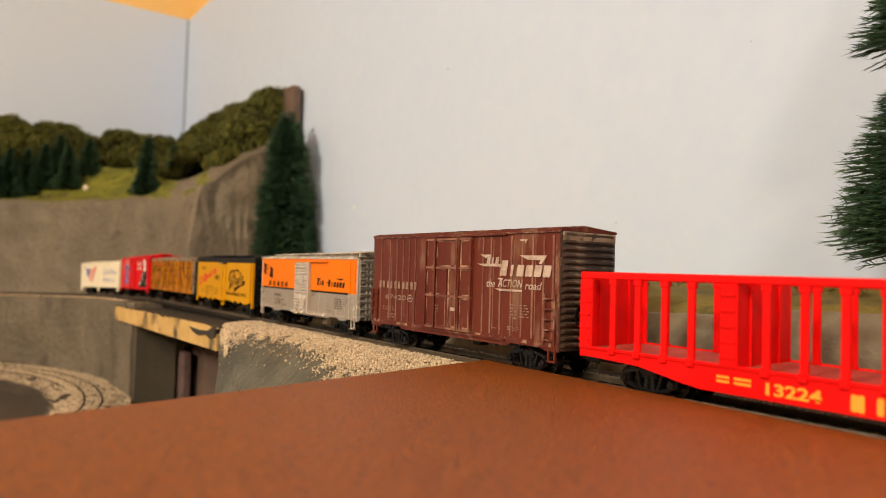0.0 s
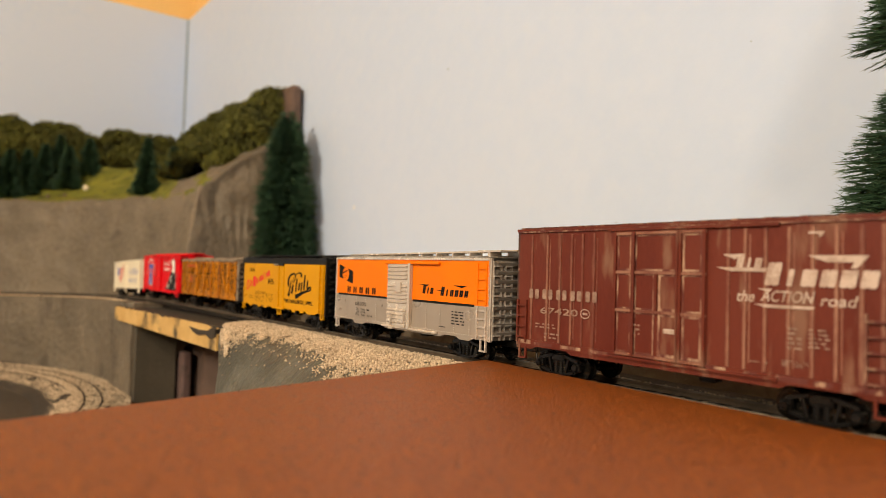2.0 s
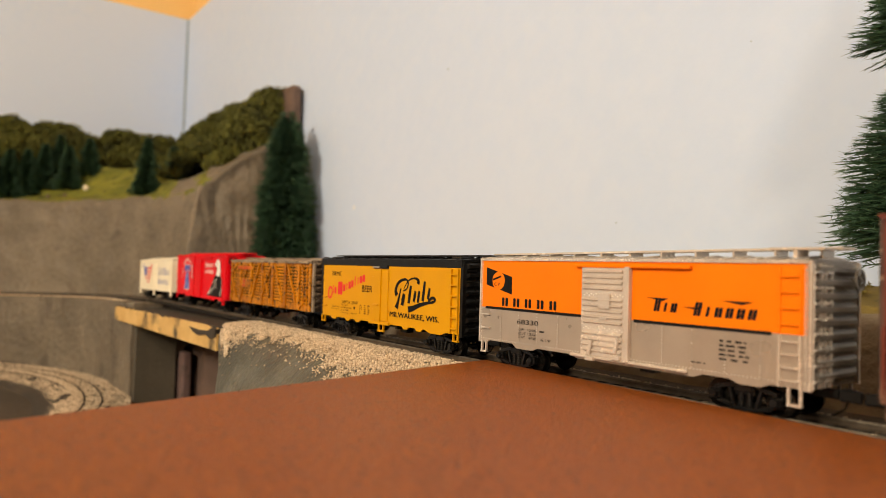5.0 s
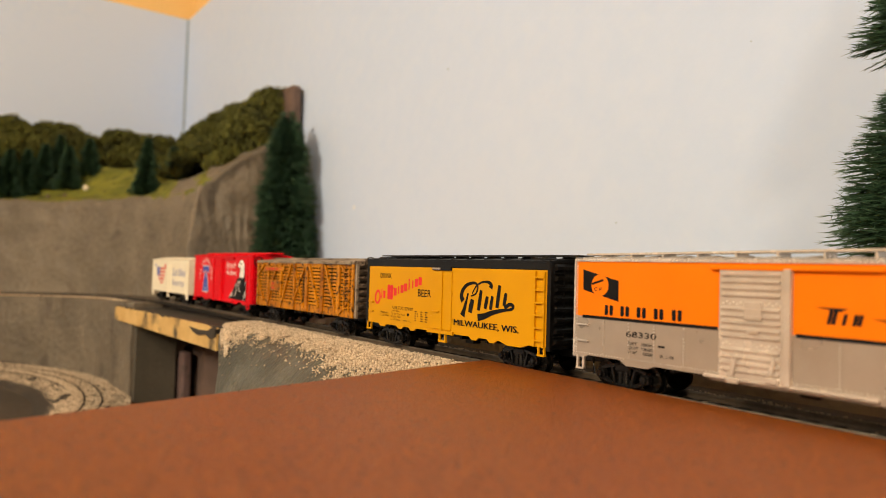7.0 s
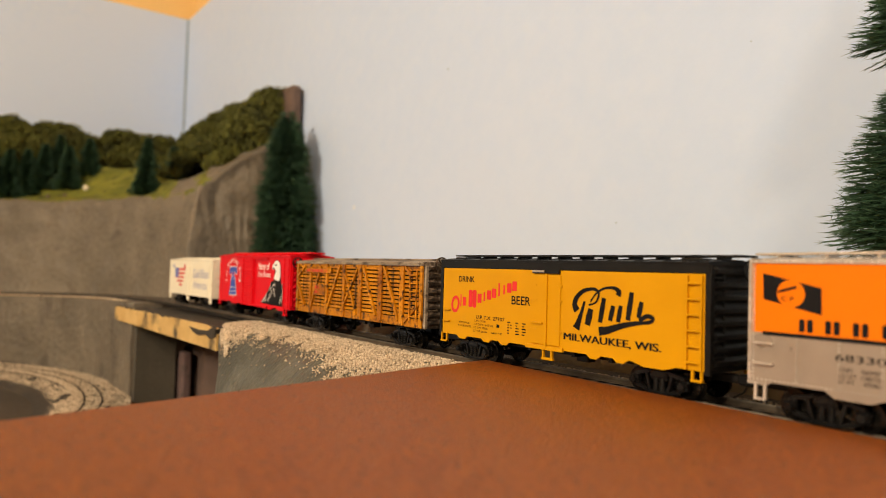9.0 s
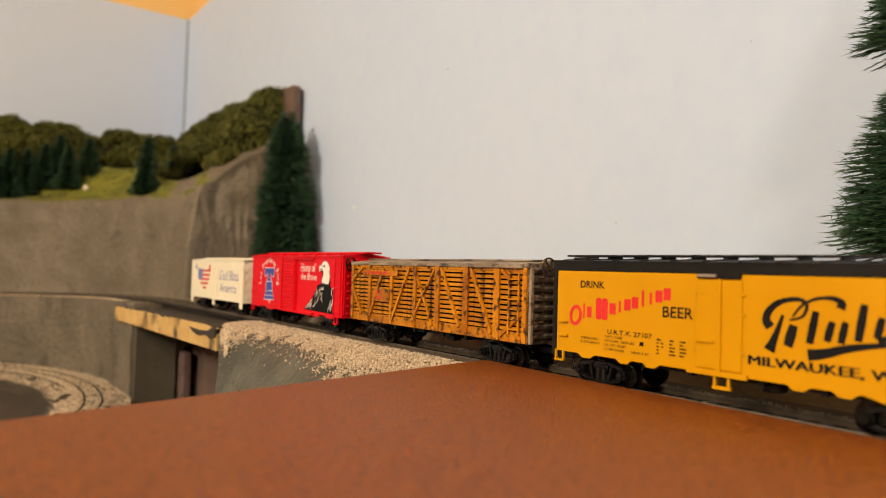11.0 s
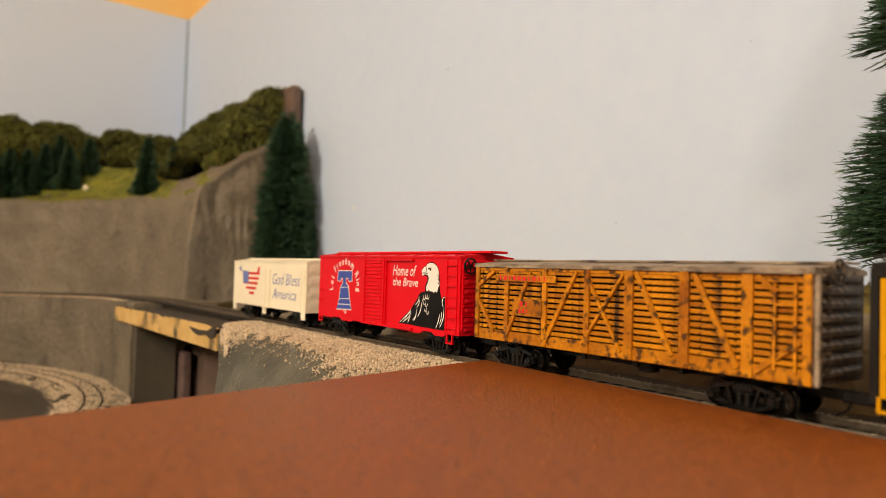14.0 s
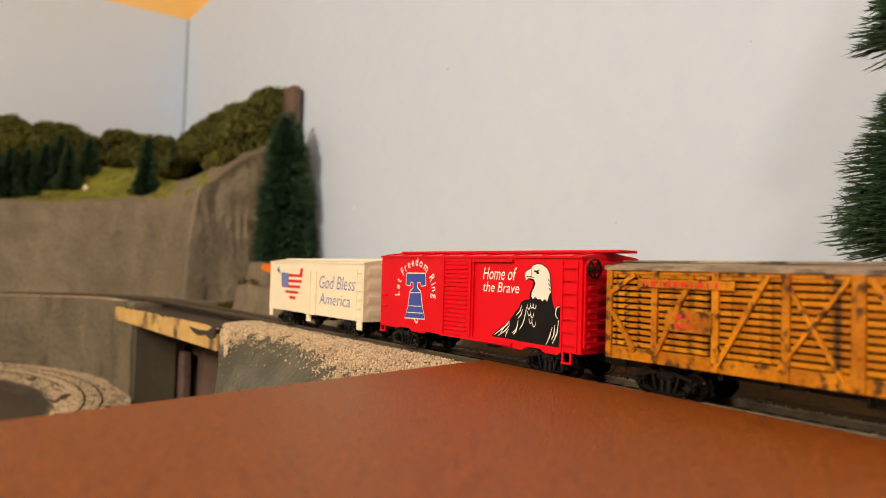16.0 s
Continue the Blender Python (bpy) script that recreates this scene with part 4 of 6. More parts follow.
def running_gear(car, half, coupler_x, mid, frame_m=None, beam=True):
    """Two trucks with wheelsets, two couplers and an underframe."""
    for sgn in (-1, 1):
        bm = box(B(), -0.0032, 0.0032, -0.0125, 0.0125, 0.0056, 0.0084)
        tk = part("truck", bm, M_TRUCK, car, "black sprung truck")
        tk.location = (sgn * half, 0, 0)
        for sy in (-1, 1):
            bm = B()
            y0, y1 = sy * 0.0113, sy * 0.0128
            for sx in (-1, 1):
                box(bm, sx * 0.0114, sx * 0.0080, sy * 0.0110, sy * 0.0137, 0.0030, 0.0064, bev=0.0005)
                bar(bm, (sx * 0.0100, sy * 0.0121, 0.0068), (sx * 0.0030, sy * 0.0121, 0.0085), 0.0016, 0.0011)
                bar(bm, (sx * 0.0096, sy * 0.0121, 0.0032), (sx * 0.0034, sy * 0.0121, 0.0012), 0.0016, 0.0011)
                bar(bm, (sx * 0.0052, sy * 0.0121, 0.0078), (sx * 0.0034, sy * 0.0121, 0.0014), 0.0015, 0.0009)
                for z in (0.0026, 0.0036, 0.0046, 0.0056):
                    rod(bm, (sx * 0.0013, sy * 0.0123, z - 0.0003), (sx * 0.0013, sy * 0.0123, z + 0.0003), 0.0011, 8)
                rod(bm, (sx * 0.0013, sy * 0.0123, 0.0018), (sx * 0.0013, sy * 0.0123, 0.0064), 0.0008, 6)
                rod(bm, (sx * 0.0097, sy * 0.0136, 0.0047), (sx * 0.0097, sy * 0.0147, 0.0047), 0.0015, 10, 0.0012)
            box(bm, -0.0034, 0.0034, y0, sy * 0.0132, 0.0064, 0.0090, bev=0.0003)
            box(bm, -0.0040, 0.0040, y0, y1, 0.0008, 0.0019, bev=0.0002)
            part("side_frame", bm, M_TRUCK, tk)
        for sx in (-1, 1):
            bm = B()
            rod(bm, (0, -0.0112, 0), (0, 0.0112, 0), 0.0008, 8)
            for sy in (-1, 1):
                rod(bm, (0, sy * 0.0075, 0), (0, sy * 0.0098, 0), 0.0045, 24)
                rod(bm, (0, sy * 0.0068, 0), (0, sy * 0.0075, 0), 0.0051, 24)
                for k in range(4):
                    a = math.pi / 4 + k * math.pi / 2
                    rod(bm, (0.0024 * math.cos(a), sy * 0.0098, 0.0024 * math.sin(a)), (0.0024 * math.cos(a), sy * 0.01005, 0.0024 * math.sin(a)), 0.0006, 6)
            w = part("wheelset", bm, M_WHEEL, tk, "dark metal wheels on an axle")
            w.location = (sx * 0.0096, 0, 0.0046)
            WHEELS.append((w, sx * 0.0096, random.Random(len(WHEELS)).random()))
        bm = B()
        box(bm, sgn * (coupler_x - 0.010), sgn * coupler_x, -0.0016, 0.0016, 0.0068, 0.0096, bev=0.0003)
        box(bm, sgn * (coupler_x + 0.0045), sgn * coupler_x, -0.0024, 0.0012, 0.0064, 0.0100, bev=0.0006)
        box(bm, sgn * (coupler_x + 0.0065), sgn * (coupler_x + 0.0035), -0.0024, -0.0008, 0.0064, 0.0100, bev=0.0004)
        cp = part("coupler", bm, M_BLACK, car)
        bm = B()
        pts = [(sgn * (coupler_x + 0.002), 0.0, 0.0064), (sgn * (coupler_x + 0.0012), -0.0004, 0.0040), (sgn * (coupler_x - 0.001), -0.0030, 0.0022)]
        for p, q in zip(pts, pts[1:]):
            rod(bm, p, q, 0.0003, 6)
        part("trip_pin", bm, M_WHEEL, cp, "thin curved metal pin")
    if beam:
        bm = B()
        box(bm, -half - 0.012, half + 0.012, -0.0030, 0.0030, 0.0080, 0.0104)
        for x in (-0.03, -0.012, 0.012, 0.03):
            box(bm, x - 0.0008, x + 0.0008, -0.014, 0.014, 0.0090, 0.0112)
        rod(bm, (-0.014, 0.006, 0.0085), (0.002, 0.006, 0.0085), 0.0022, 10)
        box(bm, 0.010, 0.016, -0.010, -0.005, 0.0070, 0.0100, bev=0.0004)
        part("underframe", bm, frame_m or M_BLACK, car)
    CARS.append((car, mid, half))


def ridge(x0, x1, y, z, h, proud):
    """A rounded horizontal ridge on the near side."""
    return extrude_x(B(), [(y, z), (y - proud, z + h * 0.3), (y - proud, z + h * 0.6), (y, z + h)], x0, x1)


def pieces(name, material, parent, boxes, bev=0.0):
    """One part for each box."""
    for dims in boxes:
        part(name, box(B(), *dims, bev=bev), material, parent)


def skirt(car, name, material, pts, label=""):
    """The notched lower edge of both sides."""
    bm = B()
    prism(bm, pts, -SIDE, -SIDE + 0.0009)
    prism(bm, pts, SIDE - 0.0009, SIDE)
    return part(name, bm, material, car, label)


def gable(car, material, x0, x1, z0, rise, over=0.0006, label=""):
    w = SIDE + over
    bm = extrude_x(B(), [(-w, z0), (w, z0), (w, z0 + 0.0009), (0, z0 + rise), (-w, z0 + 0.0009)], x0, x1)
    return part("roof", bm, material, car, label)


def step_irons(car, material, x, z_low, z_top, w=0.0042):
    for sy in (-1, 1):
        bm, y = B(), sy * SIDE
        box(bm, x - w / 2, x - w / 2 + 0.0008, y - 0.0004, y + 0.0004, z_low, z_top)
        box(bm, x + w / 2 - 0.0008, x + w / 2, y - 0.0004, y + 0.0004, z_low, z_top)
        box(bm, x - w / 2, x + w / 2, y - 0.0007, y + 0.0007, z_low, z_low + 0.0007)
        part("step", bm, material, car)


def orange_boxcar():
    mid = -0.41385
    X = lambda s: s / 1000 - mid
    car = thing("boxcar", "orange and silver boxcar with black lettering and an aluminium-coloured sliding door", "railcar", "train cars")
    x0, x1, split, eave = X(-484.6), X(-342.6), 0.0256, 0.0462
    # two-colour sides, split by a black line
    part("lower_side", box(B(), x0, x1, -SIDE, SIDE, 0.0110, split), M_SILVER, car, "silver-grey lower side")
    part("upper_side", box(B(), x0, x1, -SIDE, SIDE, split, eave), M_ORANGE, car, "bright orange upper side")
    skirt(car, "sill", M_SILVER, [(x0, 0.0112), (x0, 0.0100), (X(-480), 0.0100), (X(-478), 0.0112), (X(-464), 0.0112), (X(-461), 0.0092), (X(-452), 0.0092), (X(-449), 0.0104), (X(-430), 0.0104),
                                    (X(-428), 0.0092), (X(-378), 0.0092), (X(-375), 0.0104), (X(-366), 0.0104), (X(-363), 0.0092), (X(-356), 0.0092), (X(-353), 0.0104), (x1, 0.0104), (x1, 0.0112)])
    bm = B()
    for a, b in ((-481.1, -426.0), (-401.8, -352.9)):
        box(bm, X(a), X(b), -SIDE - 0.00016, -SIDE, split - 0.0007, split + 0.0004)
    part("stripe", bm, M_PK, car, "black dividing stripe")
    bm = B()
    pts = []
    for s in (-471.3, -460, -449.4, -438, -390.2, -378.9, -367.5, -356.2):
        pts += [(X(s), -SIDE, 0.0122 + 0.0011 * k) for k in range(12)]
    for k in range(110):
        pts.append((x0 + 0.0008 + (x1 - x0 - 0.0016) * k / 109, -SIDE, 0.0117))
    pts += [(x, -SIDE, 0.0125 + 0.0011 * k) for k in range(30) for x in (x0 + 0.0006, x1 - 0.0006)]
    rivets(bm, pts, 0.00030)
    part("rivets", bm, M_SILVER_GLINT, car)
    pieces("seam", M_SILVER, car, [(X(s) + 0.0005, X(s) + 0.0007, -SIDE - 0.0001, -SIDE, 0.0115, split - 0.0008) for s in (-471.3, -460, -449.4, -438, -390.2, -378.9, -367.5, -356.2)])
    # door with ribs, its rail, bracket strip and latch
    d0, d1 = X(-425), X(-402.6)
    door = part("door", box(B(), d0, d1, -SIDE - 0.0012, -SIDE, 0.0112, 0.0440, bev=0.0002), M_ALUMINIUM_LIT, car, "silver corrugated sliding door")
    bm = B()
    for k in range(15):
        z = 0.0128 + k * 0.00208
        if k in (4, 10):
            rivets(bm, [(d0 + 0.0016 + 0.0011 * i, -SIDE - 0.0012, z + 0.0006 * (i % 2)) for i in range(17)], 0.0003)
        else:
            part("rib", ridge(d0 + 0.0012, d1 - 0.0032, -SIDE - 0.0012, z, 0.0013, 0.0010), M_ALUMINIUM_LIT, door)
    part("rivet_rows", bm, M_SILVER_GLINT, door)
    part("edge_strip", box(B(), d1 - 0.0022, d1, -SIDE - 0.0021, -SIDE - 0.0012, 0.0105, 0.0444, bev=0.0002), M_ALUMINIUM_LIT, door)
    part("placard", box(B(), d0 + 0.0085, d0 + 0.0140, -SIDE - 0.0021, -SIDE - 0.0012, 0.0290, 0.0345, bev=0.0002), M_ALUMINIUM_LIT, door)
    bm = B()
    for s, z in ((-420, 0.0120), (-408, 0.0135)):
        bar(bm, (X(s), -SIDE - 0.0022, z), (X(s) + 0.001, -SIDE - 0.0022, z + 0.005), 0.0008, 0.0012)
        box(bm, X(s) - 0.0016, X(s) + 0.0022, -SIDE - 0.0026, -SIDE - 0.0010, z - 0.0026, z - 0.0010, bev=0.0002)
    box(bm, d0 + 0.0098, d0 + 0.0130, -SIDE - 0.0024, -SIDE - 0.0012, 0.0252, 0.0260)
    part("latch", bm, M_ALUMINIUM_LIT, door)
    part("door_rail", box(B(), X(-428), X(-379), -SIDE - 0.0017, -SIDE, 0.0439, 0.0452, bev=0.0003), M_ORANGE, car, "orange upper door rail")
    part("lower_rail", box(B(), X(-430), X(-380), -SIDE - 0.0016, -SIDE, 0.0100, 0.0112, bev=0.0003), M_ALUMINIUM_LIT, car)
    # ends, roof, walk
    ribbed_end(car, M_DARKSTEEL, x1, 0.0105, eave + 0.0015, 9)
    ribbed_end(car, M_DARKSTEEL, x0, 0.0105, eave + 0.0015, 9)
    for x in (x0, x1):
        d = 1 if x > 0 else -1
        for sy in (-1, 1):
            part("corner_post", box(B(), x - d * 0.001, x + d * 0.0010, sy * SIDE, sy * (SIDE - 0.0014), 0.0100, eave + 0.001), M_ALUMINIUM_LIT, car)
        end_ladder(car, M_SILVER_GLINT, x, -0.0150, -0.0105, 0.0105, 0.046, 8)
        end_ladder(car, M_SILVER_GLINT, x, -0.0080, -0.0040, 0.0105, 0.046, 8)
    ladder(car, M_ORANGE, X(-350.6), X(-344.6), 0.0262, 0.0448, 4, out=0.0005)
    ladder(car, M_ALUMINIUM_LIT, X(-350.6), X(-344.6), 0.0104, 0.0254, 4, out=0.0005)
    bm = B()
    for z in (0.0162, 0.0222):
        box(bm, X(-483), X(-478), -SIDE - 0.0013, -SIDE - 0.0007, z, z + 0.0006)
        for s in (-483, -478):
            box(bm, X(s) - 0.0003, X(s) + 0.0003, -SIDE - 0.0013, -SIDE, z, z + 0.0006)
    part("grab_iron", bm, M_ALUMINIUM_LIT, car)
    roof = gable(car, M_ALUMINIUM_LIT, x0 - 0.0004, x1 + 0.0004, eave, 0.0024, label="silver roof with raised seams")
    for k in range(13):
        x = x0 + 0.004 + (x1 - x0 - 0.008) * k / 12
        for sy in (-1, 1):
            part("seam", bar(B(), (x, sy * (SIDE + 0.0006), eave + 0.0011), (x, 0, eave + 0.0025), 0.0009, 0.0007), M_SILVER_GLINT, roof)
    bm = B()
    rivets(bm, [(x0 + (x1 - x0) * k / 100, -SIDE - 0.0006, eave + 0.0005) for k in range(101)], 0.00034)
    part("rivets", bm, M_SILVER_GLINT, roof)
    for y in (-0.0032, -0.0001, 0.0030):
        part("walk_plank", bar(B(), (X(-490), y, 0.0493), (X(-338.4), y, 0.0511), 0.0026, 0.0007), M_ALUMINIUM_LIT, car, "silver running board plank")
    part("walk_step", box(B(), X(-356), X(-340), -0.0125, -0.0047, 0.0503, 0.0510), M_ALUMINIUM_LIT, car)
    for k in range(11):
        x = x0 + 0.002 + (x1 - x0 - 0.004) * k / 10
        part("walk_bracket", box(B(), x - 0.0003, x + 0.0003, -0.0040, 0.0040, eave + 0.0018, 0.0491 + 0.0018 * k / 10), M_ALUMINIUM_LIT, car)
    part("walk_bracket", box(B(), X(-349), X(-347.8), -0.012, -0.005, eave + 0.0008, 0.0509), M_ALUMINIUM_LIT, car)
    brake_wheel(car, x1 + 0.0030, 0.0105, 0.0420, M_DARKSTEEL, 0.0030)
    step_irons(car, M_ALUMINIUM_LIT, X(-346.0), 0.0052, 0.0106)
    step_irons(car, M_ALUMINIUM_LIT, X(-481.6), 0.0056, 0.0106, 0.0036)
    # printing
    y = -SIDE - 0.00014
    bm = B()
    flat_mesh(bm, [(X(-481.2), 0.0432), (X(-481.0), 0.0355), (X(-464.5), 0.0318), (X(-464.6), 0.0393)], y)
    em = part("emblem", bm, M_PK, car, "black slanted emblem panel")
    bm = B()
    flat_mesh(bm, oval(X(-473), 0.0374, 0.0040, 0.0040)[:-1], y - 0.0001)
    disc = part("disc", bm, M_ORANGE, em, "orange disc")
    bm = B()
    ribbon(bm, [(-0.0628, 0.0378), (-0.0575, 0.0394)], (0.0008, 0.0008, 0.0008), y - 0.0002)
    part("emblem_marks", bm, M_PK, em)
    lettering(em, "C P", M_PK, -0.0618, -0.0582, 0.0352, 0.0366, y=y - 0.0002)
    marks(car, M_PK, -0.0584, -0.0232, 0.0266, 0.0303, "NONON", weight=0.15, wide=0.54)
    lettering(car, "68330", M_PK, X(-460.9), X(-448.4), 0.0196, 0.0216, bold=0.004)
    for words, xa, xb, z in (("CAPY", -46.0, -42.4, 16.9), ("100000", -40.5, -35.9, 16.9), ("LD LMT", -46.0, -41.6, 15.3), ("128500", -40.5, -35.9, 15.3), ("LT WT", -46.0, -42.2, 13.7), ("43500", -40.0, -35.9, 13.7), ("BL 1-48", -33.0, -27.6, 13.7)):
        lettering(car, words, M_PK, xa / 1000, xb / 1000, z / 1000, z / 1000 + 0.0011, bold=0.0)
    small_print(car, M_PK, -0.0338, -0.0312, 0.0168, 0.0184, 1, 2)
    small_print(car, M_PK, X(-369.3), X(-359.5), 0.0155, 0.0226, 5, 3)
    small_print(car, M_PK, X(-379), X(-374), 0.0136, 0.0146, 1, 4)
    marks(car, M_PK, X(-394.2), X(-384.4), 0.0294, 0.0338, "Nio", slant=0.22, weight=0.26, wide=0.7)
    marks(car, M_PK, X(-379.2), X(-357.2), 0.0289, 0.0334, "Oionoo", slant=0.22, weight=0.26, wide=0.7)
    bm = B()
    flat_mesh(bm, [(X(-396.8), 0.0340), (X(-390), 0.0330), (X(-388), 0.0340)], y)
    flat_mesh(bm, [(X(-382.6), 0.0316), (X(-377), 0.0308), (X(-375), 0.0316)], y)
    flat_mesh(bm, [(X(-368.6), 0.0343), (X(-362), 0.0332), (X(-358.4), 0.0343)], y)
    part("emblem_dashes", bm, M_PK, car)
    running_gear(car, 0.0510, 0.0735, mid)


def maroon_boxcar():
    mid = -0.25390
    X = lambda s: s / 1000 - mid
    car = thing("boxcar", "tall dusty maroon boxcar with white lettering and a panelled plug door", "railcar", "train cars")
    x0, x1, eave = X(-324.3), X(-183.5), 0.0585
    part("side", box(B(), x0, x1, -SIDE, SIDE, 0.0124, eave), M_MAROON, car, "weathered maroon side sheets")
    bm = B()
    for sy in (-1, 1):
        box(bm, x0, x1, sy * (SIDE + 0.0004), sy * SIDE, 0.0112, 0.0138)
    skirt(car, "sill", M_MAROON, [(x0, 0.0126), (x0, 0.0100), (X(-316), 0.0100), (X(-313), 0.0112), (X(-297), 0.0112), (X(-294), 0.0098), (X(-214), 0.0098), (X(-211), 0.0112), (X(-194), 0.0112), (X(-191), 0.0102), (x1, 0.0102), (x1, 0.0126)])
    part("sill_band", bm, M_MAROON, car)
    seams = (-316, -307.4, -300.5, -294.5, -289, -283.4, -230, -224.6, -218.3, -211.4, -204.8, -198.5, -192.2, -187)
    pieces("panel_seam", M_SEAM, car, [(X(s) - 0.0005, X(s) + 0.0005, -SIDE - 0.00035, -SIDE, 0.0140, 0.0568) for s in seams])
    pieces("dust_streak", M_SEAM, car, [(X(s) + 0.0012, X(s) + 0.0016, -SIDE - 0.00012, -SIDE, 0.016, 0.055) for s in seams[1:12:2]])
    d0, d1 = X(-273.4), X(-237.0)
    door = part("door", box(B(), d0, d1, -SIDE - 0.0008, -SIDE, 0.0128, 0.0572, bev=0.0002), M_MAROON, car, "maroon plug door with raised frames")
    xs = (0.0006, 0.0082, 0.0178, 0.0270, 0.0358)
    pieces("frame_bar", M_MAROON, door, [(d0 + x - 0.0005, d0 + x + 0.0005, -SIDE - 0.0016, -SIDE - 0.0008, 0.0295 if x == 0.0178 else 0.0130, 0.0420 if x == 0.0178 else 0.0570) for x in xs])
    pieces("frame_bar", M_SEAM, door, [(d0, d1, -SIDE - 0.0015, -SIDE - 0.0008, z - 0.0005, z + 0.0005) for z in (0.0136, 0.0290, 0.0425, 0.0562)])
    rng = random.Random(4)
    for i in range(4):
        for j, (za, zb) in enumerate(((0.0142, 0.0284), (0.0296, 0.0419), (0.0431, 0.0556))):
            if j == 2 and i == 2:
                continue
            xa, xb = d0 + xs[i] + 0.0008, d0 + xs[i + (2 if j == 2 and i == 1 else 1)] - 0.0008
            w = rng.uniform(0.0005, 0.0010)
            y0, y1 = -SIDE - 0.00095, -SIDE - 0.0008
            bm = B()
            box(bm, xa, xb, y0, y1, za, za + w), box(bm, xa, xb, y0, y1, zb - w * 0.7, zb)
            box(bm, xa, xa + w, y0, y1, za, zb), box(bm, xb - w, xb, y0, y1, za, zb)
            part("dust_line", bm, M_DUST, door, "pale dust caught along the frame")
    for x in (d0 + 0.0090, d0 + 0.0262):
        part("lock_rod", rod(B(), (x, -SIDE - 0.0019, 0.0130), (x, -SIDE - 0.0019, 0.0570), 0.0004, 6), M_MAROON, door)
    pieces("door_rail", M_MAROON, car, [(X(-276), X(-214), -SIDE - 0.0013, -SIDE, z, z + 0.0009) for z in (0.0573, 0.0118)])
    for x in (x0, x1):
        ribbed_end(car, M_MAROONEND, x, 0.0105, eave + 0.001, 17, proud=0.0009, reach=0.98)
    gable(car, M_MAROON, x0 - 0.0006, x1 + 0.0008, eave, 0.0022, 0.0005, "low maroon roof")
    bm = B()
    for k in range(14):
        x = x0 + 0.003 + (x1 - x0 - 0.006) * k / 13
        for sy in (-1, 1):
            bar(bm, (x, sy * (SIDE + 0.0004), eave + 0.0010), (x, 0, eave + 0.0024), 0.0022, 0.0008)
    part("roof_ribs", bm, M_DUST, car)
    rng = random.Random(9)
    x = x0 + 0.002
    while x < x1 - 0.006:
        w = rng.uniform(0.003, 0.011)
        part("dust_patch", box(B(), x, min(x + w, x1), -SIDE - 0.00052, -SIDE - 0.0003, 0.0120, 0.0128 + rng.uniform(0.0003, 0.0016)), M_DUST, car)
        x += w + rng.uniform(0.001, 0.008)
    pieces("dust_patch", M_DUST, car, [(x1 - 0.0022, x1, -SIDE - 0.00025, -SIDE, 0.030, 0.0568), (x0, x1, -SIDE - 0.0007, -SIDE, 0.0578, 0.0584)])
    ladder(car, M_DUST, X(-191.0), X(-185.4), 0.0125, 0.0330, 5)
    ladder(car, M_MAROON, X(-323.4), X(-318.4), 0.0125, 0.0300, 4)
    part("end_plate", box(B(), x1 + 0.0002, x1 + 0.0012, -SIDE + 0.0006, SIDE - 0.0006, 0.0546, 0.0582, bev=0.0002), M_STOCKROOF, car, "dusty tan upper end plate")
    bm = B()
    x = x1 + 0.002
    box(bm, x - 0.001, x + 0.0016, -0.004, 0.006, 0.0200, 0.0280, bev=0.0006)
    rod(bm, (x, 0.009, 0.016), (x, 0.009, 0.040), 0.0005, 6)
    part("brake_gear", bm, M_BLACK, car, "black brake housing and rod")
    brake_wheel(car, x1 + 0.0042, -0.0075, 0.0245, M_BLACK, 0.0042)
    step_irons(car, M_MAROON, X(-320.6), 0.0058, 0.0110)
    step_irons(car, M_MAROON, X(-187), 0.0058, 0.0110)
    y = -SIDE - 0.0005
    marks(car, M_PDIM, X(-318), X(-280.5), 0.0308, 0.0348, "NONON", weight=0.12, y=y, wide=0.72)
    lettering(car, "67420", M_PDIM, X(-310.5), X(-290.5), 0.0250, 0.0276, y=y)
    bm = B()
    ribbon(bm, oval(X(-287), 0.0263, 0.0022, 0.0017), (0.0004, 0.0004, 0.0004), y)
    flat_mesh(bm, [(X(-288.2), 0.0259), (X(-285.8), 0.0259), (X(-285.8), 0.0267), (X(-288.2), 0.0267)], y)
    part("emblem_marks", bm, M_PDUST, car)
    marks(car, M_PDUST, X(-227.8), X(-219.2), 0.0446, 0.0490, "Nio", slant=0.2, weight=0.3, y=y, wide=0.74)
    marks(car, M_PDUST, X(-219.0), X(-188.0), 0.0396, 0.0464, "Oionoo", slant=0.2, weight=0.34, y=y, wide=0.8)
    bm = B()
    flat_mesh(bm, [(X(-232.0), 0.0489), (X(-227.5), 0.0472), (X(-225.5), 0.0489)], y)
    flat_mesh(bm, [(X(-233.9), 0.0448), (X(-229), 0.0436), (X(-218), 0.0436), (X(-217.5), 0.0448)], y)
    flat_mesh(bm, [(X(-206.2), 0.0485), (X(-201), 0.0466), (X(-194), 0.0466), (X(-194.8), 0.0450), (X(-193.2), 0.0450), (X(-190.2), 0.0485)], y)
    part("emblem_dashes", bm, M_PDUST, car)
    lettering(car, "the", M_PDUST, X(-227.4), X(-221.6), 0.0345, 0.0378, slant=0.25, y=y)
    lettering(car, "ACTION", M_PDUST, X(-219.6), X(-204.8), 0.0348, 0.0382, slant=0.25, y=y)
    lettering(car, "road", M_PDUST, X(-202.6), X(-193.6), 0.0343, 0.0375, slant=0.25, y=y)
    bm = B()
